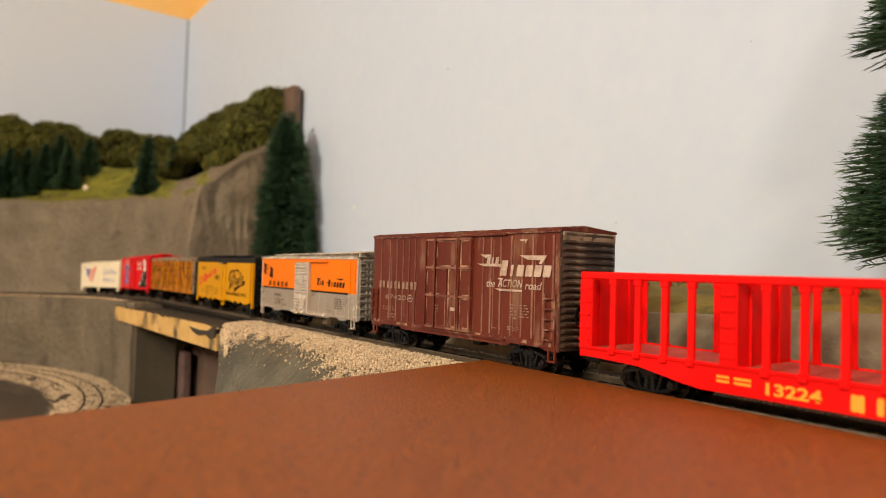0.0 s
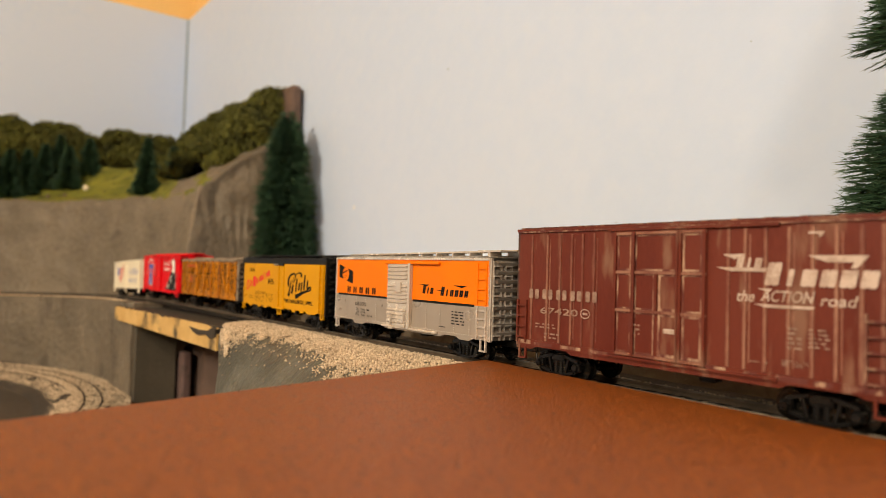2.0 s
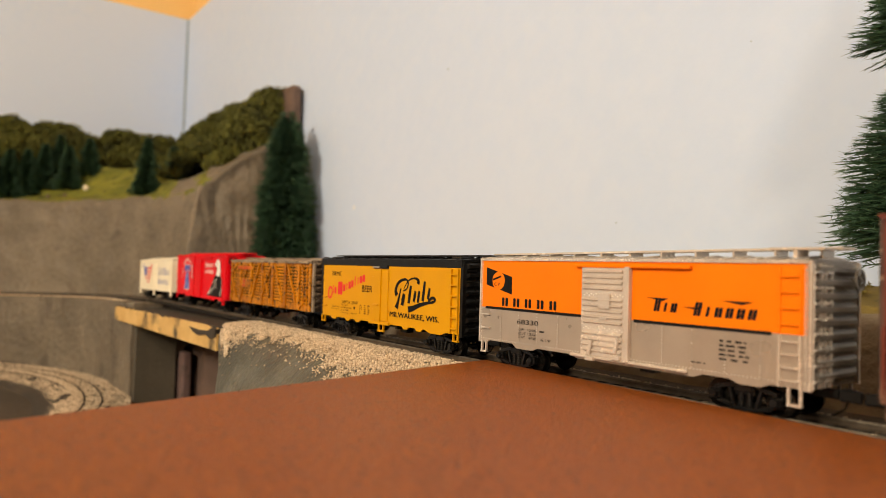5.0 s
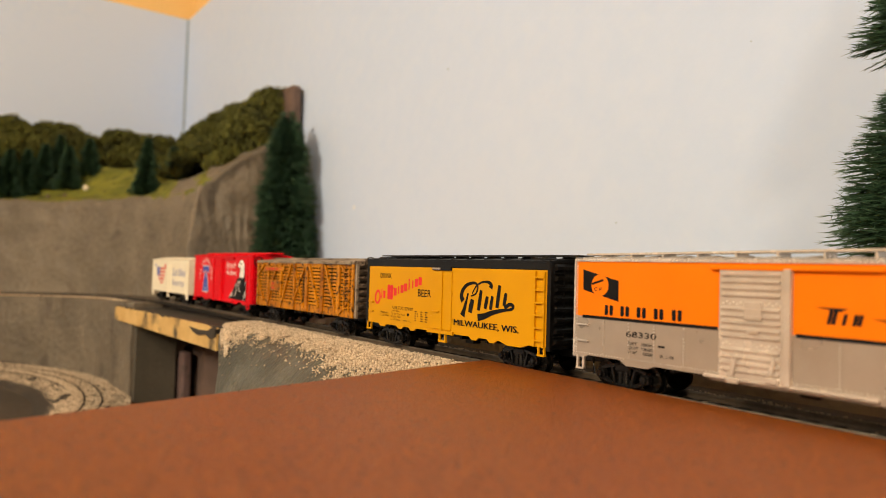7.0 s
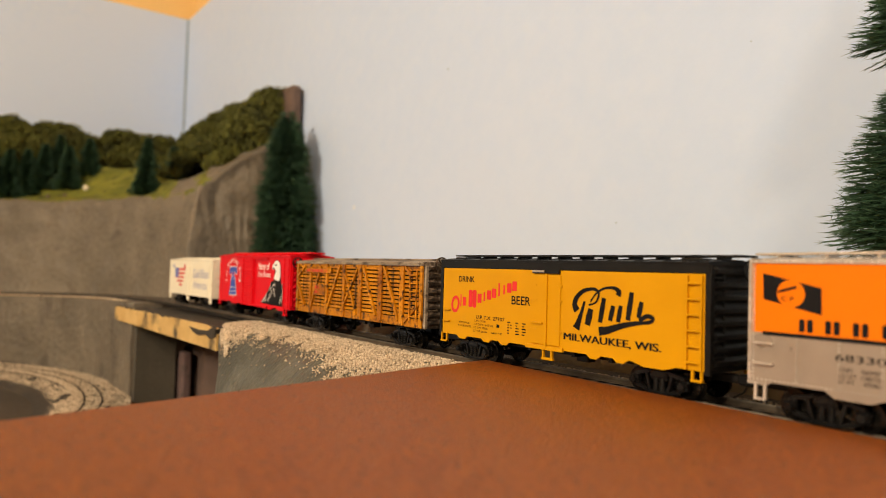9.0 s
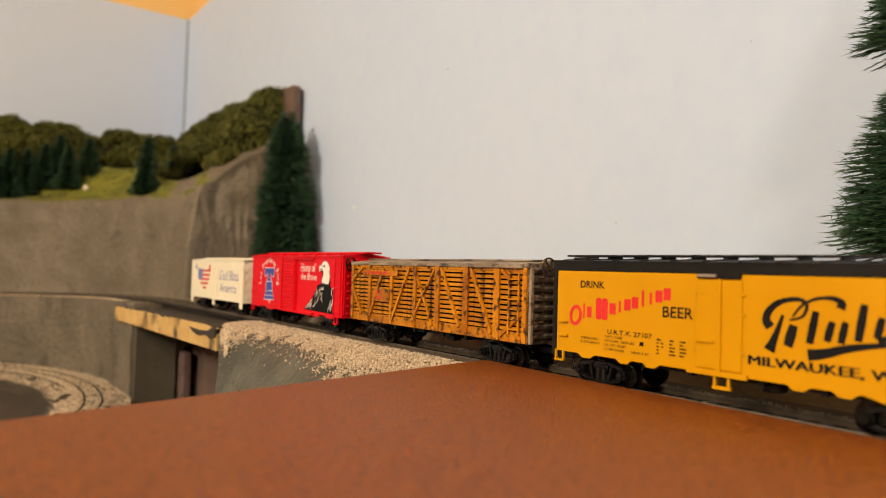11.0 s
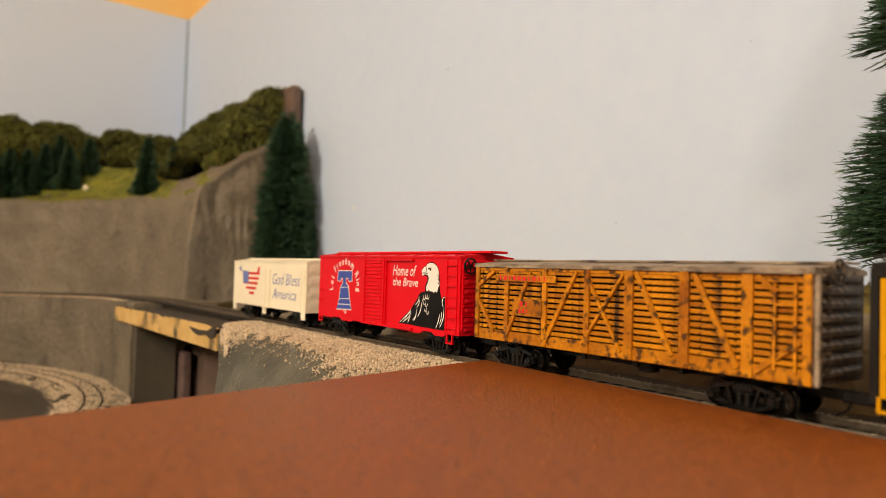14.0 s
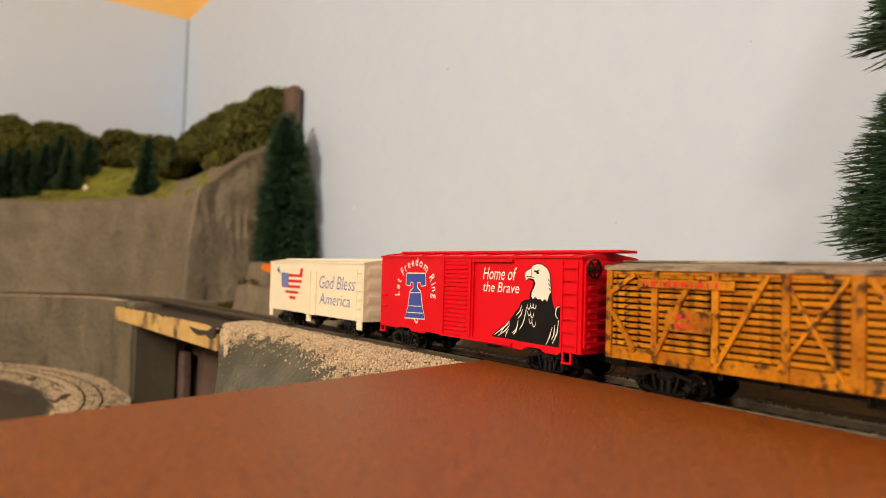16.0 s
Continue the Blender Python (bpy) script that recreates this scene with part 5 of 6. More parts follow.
    flat_mesh(bm, [(X(-221.5), 0.0340), (X(-218), 0.0330), (X(-204.5), 0.0332), (X(-204), 0.0340)], y)
    flat_mesh(bm, [(X(-220.5), 0.0386), (X(-217), 0.0376), (X(-216), 0.0386)], y)
    part("underline", bm, M_PDUST, car)
    for k, (a, b, za, zb, rows) in enumerate(((-211.5, -207.5, 0.0213, 0.0282, 5), (-205.6, -200, 0.0222, 0.0282, 5), (-213, -205.5, 0.0165, 0.0184, 3), (-222.5, -217, 0.0164, 0.0172, 1), (-313, -302, 0.0190, 0.0215, 2), (-308, -300, 0.0150, 0.0180, 2), (-266, -262, 0.0205, 0.0250, 3))):
        small_print(car, M_PDIM, X(a), X(b), za, zb, rows, 20 + k, y - (0.0005 if k == 6 else 0))
    bm = B()
    flat_mesh(bm, [(X(-252.5), 0.0222), (X(-247), 0.0222), (X(-247), 0.0238), (X(-252.5), 0.0238)], y - 0.0005)
    flat_mesh(bm, [(X(-206.0), 0.0553), (X(-201.5), 0.0553), (X(-202.6), 0.0536), (X(-203.2), 0.0536), (X(-203.0), 0.0546), (X(-206.0), 0.0546)], y)
    part("stencil", bm, M_PDUST, car)
    running_gear(car, 0.0500, 0.0730, mid)


def yellow_reefer():
    mid = -0.56935
    X = lambda s: s / 1000 - mid
    car = thing("refrigerator_car", "yellow refrigerator car with black roof and ends and red lettering", "railcar", "train cars")
    x0, x1, eave = X(-639.6), X(-499.2), 0.0456
    part("core", box(B(), x0, x1, -SIDE + 0.0008, SIDE - 0.0008, 0.0118, eave), M_BLACK, car, "black inner body")
    for sy in (-1, 1):
        part("side", box(B(), x0 + 0.0012, x1 - 0.0008, sy * (SIDE - 0.0008), sy * SIDE, 0.0112, 0.0425, bev=0.0001), M_YELLOW, car, "yellow side panel")
    pts = [(x0 + 0.0012, 0.0118)]
    for s, w in ((-623.4, 4), (-606.2, 3.4), (-594.8, 3.4), (-545.3, 3.4), (-533, 3.4), (-519, 9)):
        pts += [(X(s - w), 0.0112), (X(s - w * 0.45), 0.0098), (X(s + w * 0.45), 0.0098), (X(s + w), 0.0112)]
    pts += [(x1 - 0.0008, 0.0112), (x1 - 0.0008, 0.0118)]
    skirt(car, "sill", M_YELLOW, pts)
    d0, d1 = X(-577.4), X(-562.0)
    door = part("door", box(B(), d0, d1, -SIDE - 0.0006, -SIDE, 0.0126, 0.0408, bev=0.0002), M_YELLOW, car, "yellow double hatch doors")
    pieces("lock_bar", M_YELLOW, door, [(X(-569.9), X(-568.6), -SIDE - 0.0013, -SIDE - 0.0006, 0.0112, 0.0410), (X(-577), X(-571), -SIDE - 0.0014, -SIDE - 0.0006, 0.0208, 0.0214)])
    pieces("hinge", M_YELLOW, door, [(a, b, -SIDE - 0.00075, -SIDE - 0.0004, z, z + 0.0007) for z in (0.0180, 0.0300, 0.0360) for a, b in ((d0 - 0.001, d0 + 0.0025), (d1 - 0.0025, d1 + 0.001))])
    pieces("threshold", M_YELLOW, door, [(d0 - 0.003, d1 + 0.002, -SIDE - 0.0011, -SIDE, 0.0106, 0.0122)])
    bm = B()
    box(bm, X(-571.5), X(-565.5), -SIDE - 0.0006, -SIDE + 0.0006, 0.0066, 0.0076)
    for s in (-571.2, -566.6):
        box(bm, X(s), X(s) + 0.0008, -SIDE - 0.0005, -SIDE + 0.0005, 0.0070, 0.0112)
    part("step", bm, M_YELLOW, car)
    bm = B()
    box(bm, d0 + 0.0004, d1 - 0.0004, -SIDE - 0.0011, -SIDE + 0.0002, 0.0412, 0.0430)
    part("door_top", bm, M_BLACK, car)
    part("bright_strip", box(B(), d0 + 0.0008, d0 + 0.0072, -SIDE - 0.0016, -SIDE - 0.0011, 0.0416, 0.0425), M_SILVER, car, "bare metal strip above the door")
    for sy in (-1, 1):
        part("eave_board", box(B(), x0 - 0.0004, x1 + 0.0006, sy * (SIDE + 0.0003), sy * (SIDE - 0.002), 0.0428, eave + 0.0008), M_BLACK, car)
    gable(car, M_BLACK, x0 - 0.0006, x1 + 0.0008, eave, 0.0020, label="black roof")
    for k in range(12):
        x = x0 + 0.004 + (x1 - x0 - 0.008) * k / 11
        bm = B()
        for sy in (-1, 1):
            bar(bm, (x, sy * SIDE, eave + 0.0010), (x, 0, eave + 0.0021), 0.0008, 0.0006)
        part("roof_seam", bm, M_BLACK, car)
        part("walk_bracket", box(B(), x - 0.0005, x + 0.0005, -0.004, 0.004, eave + 0.0015, 0.0484), M_BLACK, car)
    pieces("ice_hatch", M_BLACK, car, [(x, x + 0.008, sy * 0.0135, sy * 0.0070, eave + 0.0008, 0.0478) for x in (x0 + 0.006, x1 - 0.012) for sy in (-1, 1)], 0.0004)
    pieces("walk_plank", M_BLACK, car, [(X(-644.5), X(-494), y - 0.0013, y + 0.0013, 0.0484, 0.0491) for y in (-0.0034, 0, 0.0034)])
    for x in (x0, x1):
        ribbed_end(car, M_BLACK, x, 0.0105, eave + 0.001, 8)
        end_ladder(car, M_BLACK, x, -0.0148, -0.0085, 0.013, 0.044, 6)
        d = 1 if x > 0 else -1
        for sy in (-1, 1):
            part("corner_post", box(B(), x - d * 0.0008, x + d * 0.0012, sy * SIDE, sy * (SIDE - 0.0016), 0.0100, eave), M_BLACK, car)
    brake_wheel(car, x1 + 0.0030, 0.0045, 0.0440, M_BLACK)
    ladder(car, M_YELLOW, X(-506.2), X(-500.9), 0.0112, 0.0420, 6)
    bm = B()
    for z in (0.0172, 0.0225):
        box(bm, X(-637), X(-632.5), -SIDE - 0.0012, -SIDE - 0.0006, z, z + 0.0006)
        for s in (-637, -632.8):
            box(bm, X(s), X(s) + 0.0004, -SIDE - 0.0012, -SIDE, z, z + 0.0006)
    part("grab_iron", bm, M_YELLOW, car)
    step_irons(car, M_YELLOW, X(-636.6), 0.0074, 0.0116, 0.0046)
    step_irons(car, M_YELLOW, X(-502.4), 0.0076, 0.0116, 0.0040)
    lettering(car, "DRINK", M_PK, X(-626.6), X(-615.1), 0.0362, 0.0389)
    lettering(car, "BEER", M_PK, X(-590.2), X(-578.8), 0.0276, 0.0313)
    for k in range(3):
        lettering(car, "MILWAUKEE, WIS.", M_PK, 0.0092 + 0.00022 * k, 0.0532 + 0.00022 * k, 0.0152, 0.0184, bold=0.0, y=-SIDE - 0.00012 - 0.00003 * k)
    y = -SIDE - 0.00014
    bm = B()
    ribbon(bm, oval(-0.0594, 0.0256, 0.0024, 0.0033, n=24, slant=0.1), (0.0014, 0.0014, 0.0014), y)
    part("emblem_ring", bm, M_PR, car)
    marks(car, M_PR, -0.0566, -0.0515, 0.0246, 0.0304, "Io", weight=0.34, rise=0.001, wide=0.85)
    marks(car, M_PR, -0.0500, -0.0438, 0.0247, 0.0327, "N", weight=0.30, wide=0.9)
    marks(car, M_PR, -0.0436, -0.0176, 0.0270, 0.0328, "oionIioo", weight=0.32, rise=0.0072, wide=0.86)
    # a swirl, a curl, slanted bars and a swash stand for the script
    mm = lambda pts: [(a / 1000, b / 1000) for a, b in pts]
    bm = B()
    ribbon(bm, bend(mm([(15.9, 27.3), (14.6, 29.4), (15.6, 32.4), (18.9, 35.0), (23.9, 35.9), (26.2, 34.3), (25.0, 31.1), (21.4, 29.8)])), (0.0030, 0.0014, 0.0006), y)
    script = part("emblem_script", bm, M_PK, car, "black brush-script emblem strokes")
    strokes = [(bend(mm([(22.3, 30.9), (24.9, 34.2), (28.8, 36.3), (33.1, 36.6), (35.4, 35.4), (35.0, 33.9)])), (0.0006, 0.0010, 0.0026)),
               (mm([(19.5, 31.1), (18.2, 27.1), (16.6, 22.8), (15.6, 20.4)]), (0.0010, 0.0018, 0.0036))]
    for p, q, w in (((22.6, 28.4), (21.0, 22.2), 3.0), ((28.7, 32.8), (27.0, 23.6), 2.3), ((33.0, 30.2), (31.6, 24.6), 2.2), ((36.4, 30.4), (35.2, 24.4), 2.1), ((41.0, 35.4), (39.5, 25.4), 2.3), ((45.2, 32.2), (44.0, 26.6), 2.1)):
        strokes.append((mm([p, ((p[0] + q[0]) / 2, (p[1] + q[1]) / 2), q]), (w / 1250, w / 1000, w / 1150)))
    for line_, w in strokes:
        bm = B()
        ribbon(bm, line_, w, y)
        part("stroke", bm, M_PK, script)
    bm = B()
    ribbon(bm, bend(mm([(26.6, 20.4), (30.9, 21.2), (36.8, 23.2), (43.2, 24.6), (48.6, 25.4), (50.0, 26.8), (47.6, 27.4), (44.4, 25.6)])), (0.0034, 0.0012, 0.0018), y - 0.00003)
    part("swash", bm, M_PK, script)
    lettering(car, "U.R.T.X. 27107", M_PK, -0.0441, -0.0249, 0.0198, 0.0215, bold=0.010)
    for words, xa, xb, z in (("PERMANENT", -56.4, -48.0, 17.0), ("FLOOR RACKS", -56.8, -47.6, 15.5), ("CAPY. 70000", -45.2, -37.4, 18.4), ("ICE CAPY. 3600 LBS.", -45.3, -32.0, 16.9), ("LD. LMT 79600", -45.5, -36.0, 15.4), ("LT WT 56400", -45.5, -36.5, 13.8), ("NEW 7-37", -33.4, -26.2, 13.8)):
        lettering(car, words, M_PK, xa / 1000, xb / 1000, z / 1000, z / 1000 + 0.0009, bold=0.0)
    part("print_square", flat_mesh_of(mm([(-30.0, 16.9), (-28.3, 16.9), (-28.3, 18.3), (-30.0, 18.3)]), y), M_PK, car)
    for k, (a, b) in enumerate(((-23.1, -20.4), (-18.1, -15.6), (-14.2, -11.8))):
        small_print(car, M_PK, a / 1000, b / 1000, 0.0147, 0.0205, 5, 40 + k)
    running_gear(car, 0.0500, 0.0728, mid)


def stock_car():
    mid = -0.72850
    X = lambda s: s / 1000 - mid
    car = thing("stock_car", "weathered yellow slatted stock car with a worn brown roof", "railcar", "train cars")
    x0, x1, z0, z1 = X(-801.6), X(-655.2), 0.0114, 0.0432
    # solid core; the shade in the slat gaps is put into its dark colour
    part("shade_core", box(B(), x0 + 0.001, x1 - 0.001, -SIDE + 0.0032, SIDE - 0.0032, z0 + 0.001, z1), M_SLATSHADE, car, "dark brown core with the shade behind the slats in its colour")
    slats = 12
    pitch = (0.0428 - 0.0165) / slats
    first = None
    for sy in (-1, 1):
        for k in range(slats):
            za = 0.0165 + pitch * k
            if first is None:
                first = part("slat", box(B(), x0, x1, -0.0005, 0.0005, 0, pitch * 0.66, bev=0.0001), M_STOCK, car)
                ob = first
            else:
                ob = new("slat", first.data)
                ob.parent = car
            ob.location = (0, sy * (SIDE - 0.0006), za)
        part("side_sill", box(B(), x0, x1, sy * (SIDE + 0.0002), sy * (SIDE - 0.0012), z0, 0.0160, bev=0.0002), M_STOCK, car)
        part("top_plate", box(B(), x0, x1, sy * (SIDE + 0.0002), sy * (SIDE - 0.0012), 0.0418, z1, bev=0.0002), M_STOCK, car)
    for s in (-800.4, -781.2, -758.8, -736.8, -717.6, -695.5, -674.0, -656.4):
        w = 0.0018 if s in (-717.6, -695.5, -674.0) else 0.0012
        part("post", box(B(), X(s) - w, X(s) + w, -SIDE - 0.0011, -SIDE + 0.0002, z0 + 0.0002, z1, bev=0.0002), M_STOCK, car)
    for a, za, b, zb, w in ((-799, 0.0282, -789, 0.0150, 0.0016), (-799.5, 0.0352, -789.5, 0.0418, 0.0016), (-767, 0.0415, -780.5, 0.0150, 0.0016), (-742, 0.0425, -758, 0.0140, 0.0016), (-738, 0.0425, -721, 0.0140, 0.0011),
                            (-720, 0.0418, -739, 0.0150, 0.0011), (-714.5, 0.0425, -700, 0.0150, 0.0018), (-692, 0.0425, -677, 0.0140, 0.0018), (-657.5, 0.0245, -671.5, 0.0138, 0.0018), (-671, 0.0425, -665, 0.0375, 0.0014)):
        bm = B()
        bar(bm, (X(a), -SIDE - 0.0005, za), (X(b), -SIDE - 0.0005, zb), 0.0011, w)
        part("brace", bm, M_STOCK, car)
    ladder(car, M_STOCK, X(-665.4), X(-659.4), 0.0150, 0.0405, 6, -SIDE - 0.0010, out=0.0006)
    bm = B()
    box(bm, X(-787.5), X(-752.0), -SIDE - 0.0016, -SIDE - 0.0011, 0.0374, 0.0404, bev=0.0002)
    board = part("name_board", bm, M_STOCK, car, "yellow name board with red marks")
    marks(board, M_PR, X(-785.5), X(-756.5), 0.0379, 0.0398, "INIONNINII", weight=0.3, y=-SIDE - 0.00175)
    bm = B()
    box(bm, X(-776.5), X(-759.5), -SIDE - 0.0016, -SIDE - 0.0011, 0.0232, 0.0304, bev=0.0002)
    board = part("number_board", bm, M_STOCK, car, "yellow board with red marks")
    marks(board, M_PR, X(-772.5), X(-766.5), 0.0272, 0.0292, "NI", weight=0.3, y=-SIDE - 0.00175)
    marks(board, M_PR, X(-773.0), X(-766.5), 0.0244, 0.0262, "NOI", weight=0.3, y=-SIDE - 0.00175)
    for x in (x0, x1):
        ribbed_end(car, M_STOCKEND, x, z0, z1 + 0.002, 8)
        end_ladder(car, M_STOCKEND, x, -0.0150, -0.0085, 0.0135, 0.0420, 6)
    bm = extrude_x(B(), [(-SIDE - 0.001, z1), (SIDE + 0.001, z1), (SIDE + 0.001, z1 + 0.0015), (0, z1 + 0.0034), (-SIDE - 0.001, z1 + 0.0015)], x0 - 0.001, x1 + 0.001)
    part("roof", bm, M_STOCKROOF, car, "worn grey-brown roof")
    pieces("walk_plank", M_STOCKROOF, car, [(x0 - 0.003, x1 + 0.004, y - 0.0012, y + 0.0012, z1 + 0.0032, z1 + 0.0039) for y in (-0.0030, 0, 0.0030)])
    part("fascia", box(B(), X(-694), X(-657), -SIDE - 0.0019, -SIDE - 0.001, z1 - 0.0002, z1 + 0.0017, bev=0.0002), M_STOCKROOF, car)
    part("corner_post", box(B(), x1 + 0.0002, x1 + 0.0016, -SIDE + 0.0002, -SIDE + 0.0022, z0, z1, bev=0.0003), M_STOCKROOF, car, "pale worn corner post")
    brake_wheel(car, x1 + 0.0034, -0.0080, 0.0440, M_STOCKEND)
    bm = B()
    for s in (-737, -715):
        box(bm, X(s) - 0.004, X(s) + 0.004, -0.013, -0.009, 0.0092, z0 + 0.0005, bev=0.0005)
    part("underframe_boxes", bm, M_BLACK, car)
    running_gear(car, 0.0510, 0.0750, mid)


def red_boxcar():
    mid = -0.88575
    X = lambda s: s / 1000 - mid
    car = thing("boxcar", "bright red boxcar printed with a blue bell and an eagle", "railcar", "train cars")
    x0, x1, eave = X(-957.4), X(-814.4), 0.0474
    part("side", box(B(), x0, x1, -SIDE, SIDE, 0.0114, eave), M_RED, car, "glossy red sides")
    skirt(car, "sill", M_RED, [(x0, 0.0116), (x0, 0.0104), (X(-940), 0.0104), (X(-938), 0.0110), (X(-930), 0.0110), (X(-927), 0.0094), (X(-917), 0.0094), (X(-914), 0.0104), (X(-850), 0.0090), (X(-846), 0.0090), (X(-843), 0.0106), (X(-836), 0.0106), (X(-833), 0.0092), (X(-826), 0.0092), (X(-824), 0.0106), (x1, 0.0106), (x1, 0.0116)])
    d0, d1 = -0.0150, 0.0080
    door = part("door", box(B(), d0, d1, -SIDE - 0.0011, -SIDE, 0.0112, 0.0470, bev=0.0002), M_RED, car, "red corrugated sliding door")
    for k in range(16):
        part("rib", ridge(d0 + 0.0022, d1 - 0.004, -SIDE - 0.0011, 0.0130 + k * 0.00205, 0.0013, 0.0006), M_RED, door)
    pieces("edge_strip", M_RED, door, [(d1 - 0.0022, d1 - 0.0008, -SIDE - 0.0019, -SIDE - 0.0010, 0.0112, 0.0470), (d0 + 0.0008, d0 + 0.0020, -SIDE - 0.0019, -SIDE - 0.0010, 0.0112, 0.0470)])
    pieces("door_rail", M_RED, car, [(d0 - 0.001, d1 + 0.026, -SIDE - 0.0016, -SIDE, z, z + 0.0012) for z in (0.0456, 0.0100)])
    for x in (x0, x1):
        ribbed_end(car, M_RED, x, 0.0106, eave + 0.001, 8)
        end_ladder(car, M_RED, x, -0.0150, -0.0085, 0.013, 0.045, 7)
    ladder(car, M_RED, X(-824.0), X(-816.2), 0.0112, 0.0462, 7, out=0.0006)
    bm = B()
    for z in (0.0210, 0.0270):
        box(bm, x0 + 0.0012, x0 + 0.0062, -SIDE - 0.0010, -SIDE, z, z + 0.0006)
    part("grab_iron", bm, M_RED, car)
    gable(car, M_RED, x0 - 0.0006, x1 + 0.0006, eave, 0.0028, 0.0008, "red roof")
    bm = B()
    box(bm, x0 + 0.002, x1 + 0.009, -0.0055, 0.0055, eave + 0.0026, eave + 0.0037, bev=0.0002)
    for k in range(9):
        x = x0 + 0.004 + (x1 - x0 - 0.008) * k / 8
        for sy in (-1, 1):
            bar(bm, (x, sy * SIDE, eave + 0.0011), (x, 0, eave + 0.0031), 0.0010, 0.0008)
    part("roof_walk", bm, M_RED, car)
    brake_wheel(car, x1 + 0.0030, -0.0125, 0.0435, M_BLACK)
    step_irons(car, M_RED, X(-954.6), 0.0072, 0.0110, 0.0046)
    step_irons(car, M_RED, X(-821.0), 0.0062, 0.0110, 0.0050)
    y = -SIDE - 0.00014
    mm = lambda pts: [(a / 1000, b / 1000) for a, b in pts]
    # bell
    bell = [(-47.2, 39.0), (-30.6, 39.2), (-30.2, 33.6), (-33.9, 33.2), (-34.6, 35.0), (-37.4, 34.9), (-37.4, 31.9), (-34.5, 30.2), (-32.8, 23.0), (-30.1, 16.8), (-48.0, 16.2), (-45.0, 22.0), (-43.7, 29.6), (-40.9, 31.8), (-40.9, 34.8), (-43.4, 35.0), (-44.0, 33.0), (-47.5, 33.4)]
    bm = B()
    ribbon(bm, mm(bell + bell[:1]), (0.0012, 0.0012, 0.0012), y)
    ribbon(bm, oval(-0.0375, 0.0156, 0.0012, 0.0014, n=12), (0.0008, 0.0008, 0.0008), y)
    pic = part("bell_outline", bm, M_PW, car, "white outline of the printed bell")
    bm = B()
    flat_mesh(bm, mm(bell), y - 0.0001)
    bm.normal_update()
    bmesh.ops.triangulate(bm, faces=bm.faces[:])
    part("bell_print", bm, M_PB, pic, "blue printed bell")
    bm = B()
    for a, b, z in ((-43.6, -34.4, 29.2), (-44.6, -33.0, 22.4), (-46.4, -31.2, 19.0)):
        ribbon(bm, mm([(a, z), (b, z + 0.4)]), (0.0004, 0.0004, 0.0004), y - 0.0002)
    part("bell_bands", bm, M_PW, pic)
    arc_lettering(car, "Let Freedom Ring", M_PW, -0.0391, 0.0286, 0.0146, radians(186), radians(-6), 0.0062, y)
    lettering(car, "Home of", M_PW, 0.0137, 0.0346, 0.0378, 0.0434, slant=0.2, bold=0.004)
    lettering(car, "the Brave", M_PW, 0.0137, 0.0371, 0.0324, 0.0368, slant=0.2, bold=0.004)
    # eagle
    head = [(40.6, 40.2), (41.3, 41.6), (43.0, 42.6), (44.4, 43.0), (45.3, 44.2), (47.8, 44.9), (50.5, 44.7), (53.2, 43.3), (54.8, 41.1), (55.2, 37.7), (55.9, 33.9), (54.9, 32.8), (53.9, 30.1), (52.5, 30.9),
            (51.2, 29.9), (49.9, 30.8), (48.3, 30.5), (47.2, 31.6), (45.8, 30.4), (44.9, 31.3), (44.9, 33.1), (46.3, 35.1), (47.0, 37.0), (46.2, 38.6), (44.2, 39.1), (42.5, 38.9), (41.5, 38.0)]
    body = [(44.5, 30.5), (49.4, 30.8), (54.6, 31.6), (55.9, 33.9), (56.5, 30.6), (57.8, 27.3), (59.3, 28.7), (61.0, 28.6), (61.1, 19.4), (60.5, 12.2), (47.3, 12.4), (38.4, 12.5), (31.5, 12.8), (20.5, 12.9),
            (24.1, 15.7), (29.4, 19.0), (32.3, 21.3), (35.1, 24.3), (37.4, 26.4), (38.7, 28.9), (41.0, 30.0)]
    bm = B()
    flat_mesh(bm, mm(body), y)
    bm.normal_update()
    bmesh.ops.triangulate(bm, faces=bm.faces[:])
    ribbon(bm, mm(head + head[:1]), (0.0008, 0.0008, 0.0008), y - 0.00004)
    ribbon(bm, bend(mm([(43.6, 38.7), (46.0, 38.0), (46.2, 35.4), (44.6, 32.8), (44.4, 30.0)])), (0.0006, 0.0018, 0.0010), y - 0.00003)
    pic = part("eagle_body", bm, M_PK, car, "black printed eagle body")
    bm = B()
    flat_mesh(bm, mm(head), y - 0.0001)
    bm.normal_update()
    bmesh.ops.triangulate(bm, faces=bm.faces[:])
    part("eagle_head", bm, M_PW, pic, "white printed eagle head with a hooked beak")
    bm = B()
    flat_mesh(bm, oval(0.0482, 0.0414, 0.0008, 0.0006, n=10)[:-1], y - 0.0002)
    ribbon(bm, mm([(46.2, 42.0), (47.6, 41.9), (49.2, 42.5)]), (0.0009, 0.0007, 0.0003), y - 0.0002)
    ribbon(bm, bend(mm([(44.3, 42.8), (44.9, 41.4), (44.4, 39.8)])), (0.0002, 0.0004, 0.0002), y - 0.0002)
    ribbon(bm, mm([(41.4, 39.6), (44.4, 39.7), (46.4, 39.3)]), (0.0004, 0.0005, 0.0003), y - 0.0002)
    for a, z in ((55.0, 38.4), (55.3, 36.6), (55.6, 34.8)):
        ribbon(bm, mm([(a - 0.8, z + 0.6), (a + 0.1, z - 0.6)]), (0.0006, 0.0006, 0.0002), y - 0.0002)
    part("eagle_eye", bm, M_PK, pic)
    bm = B()
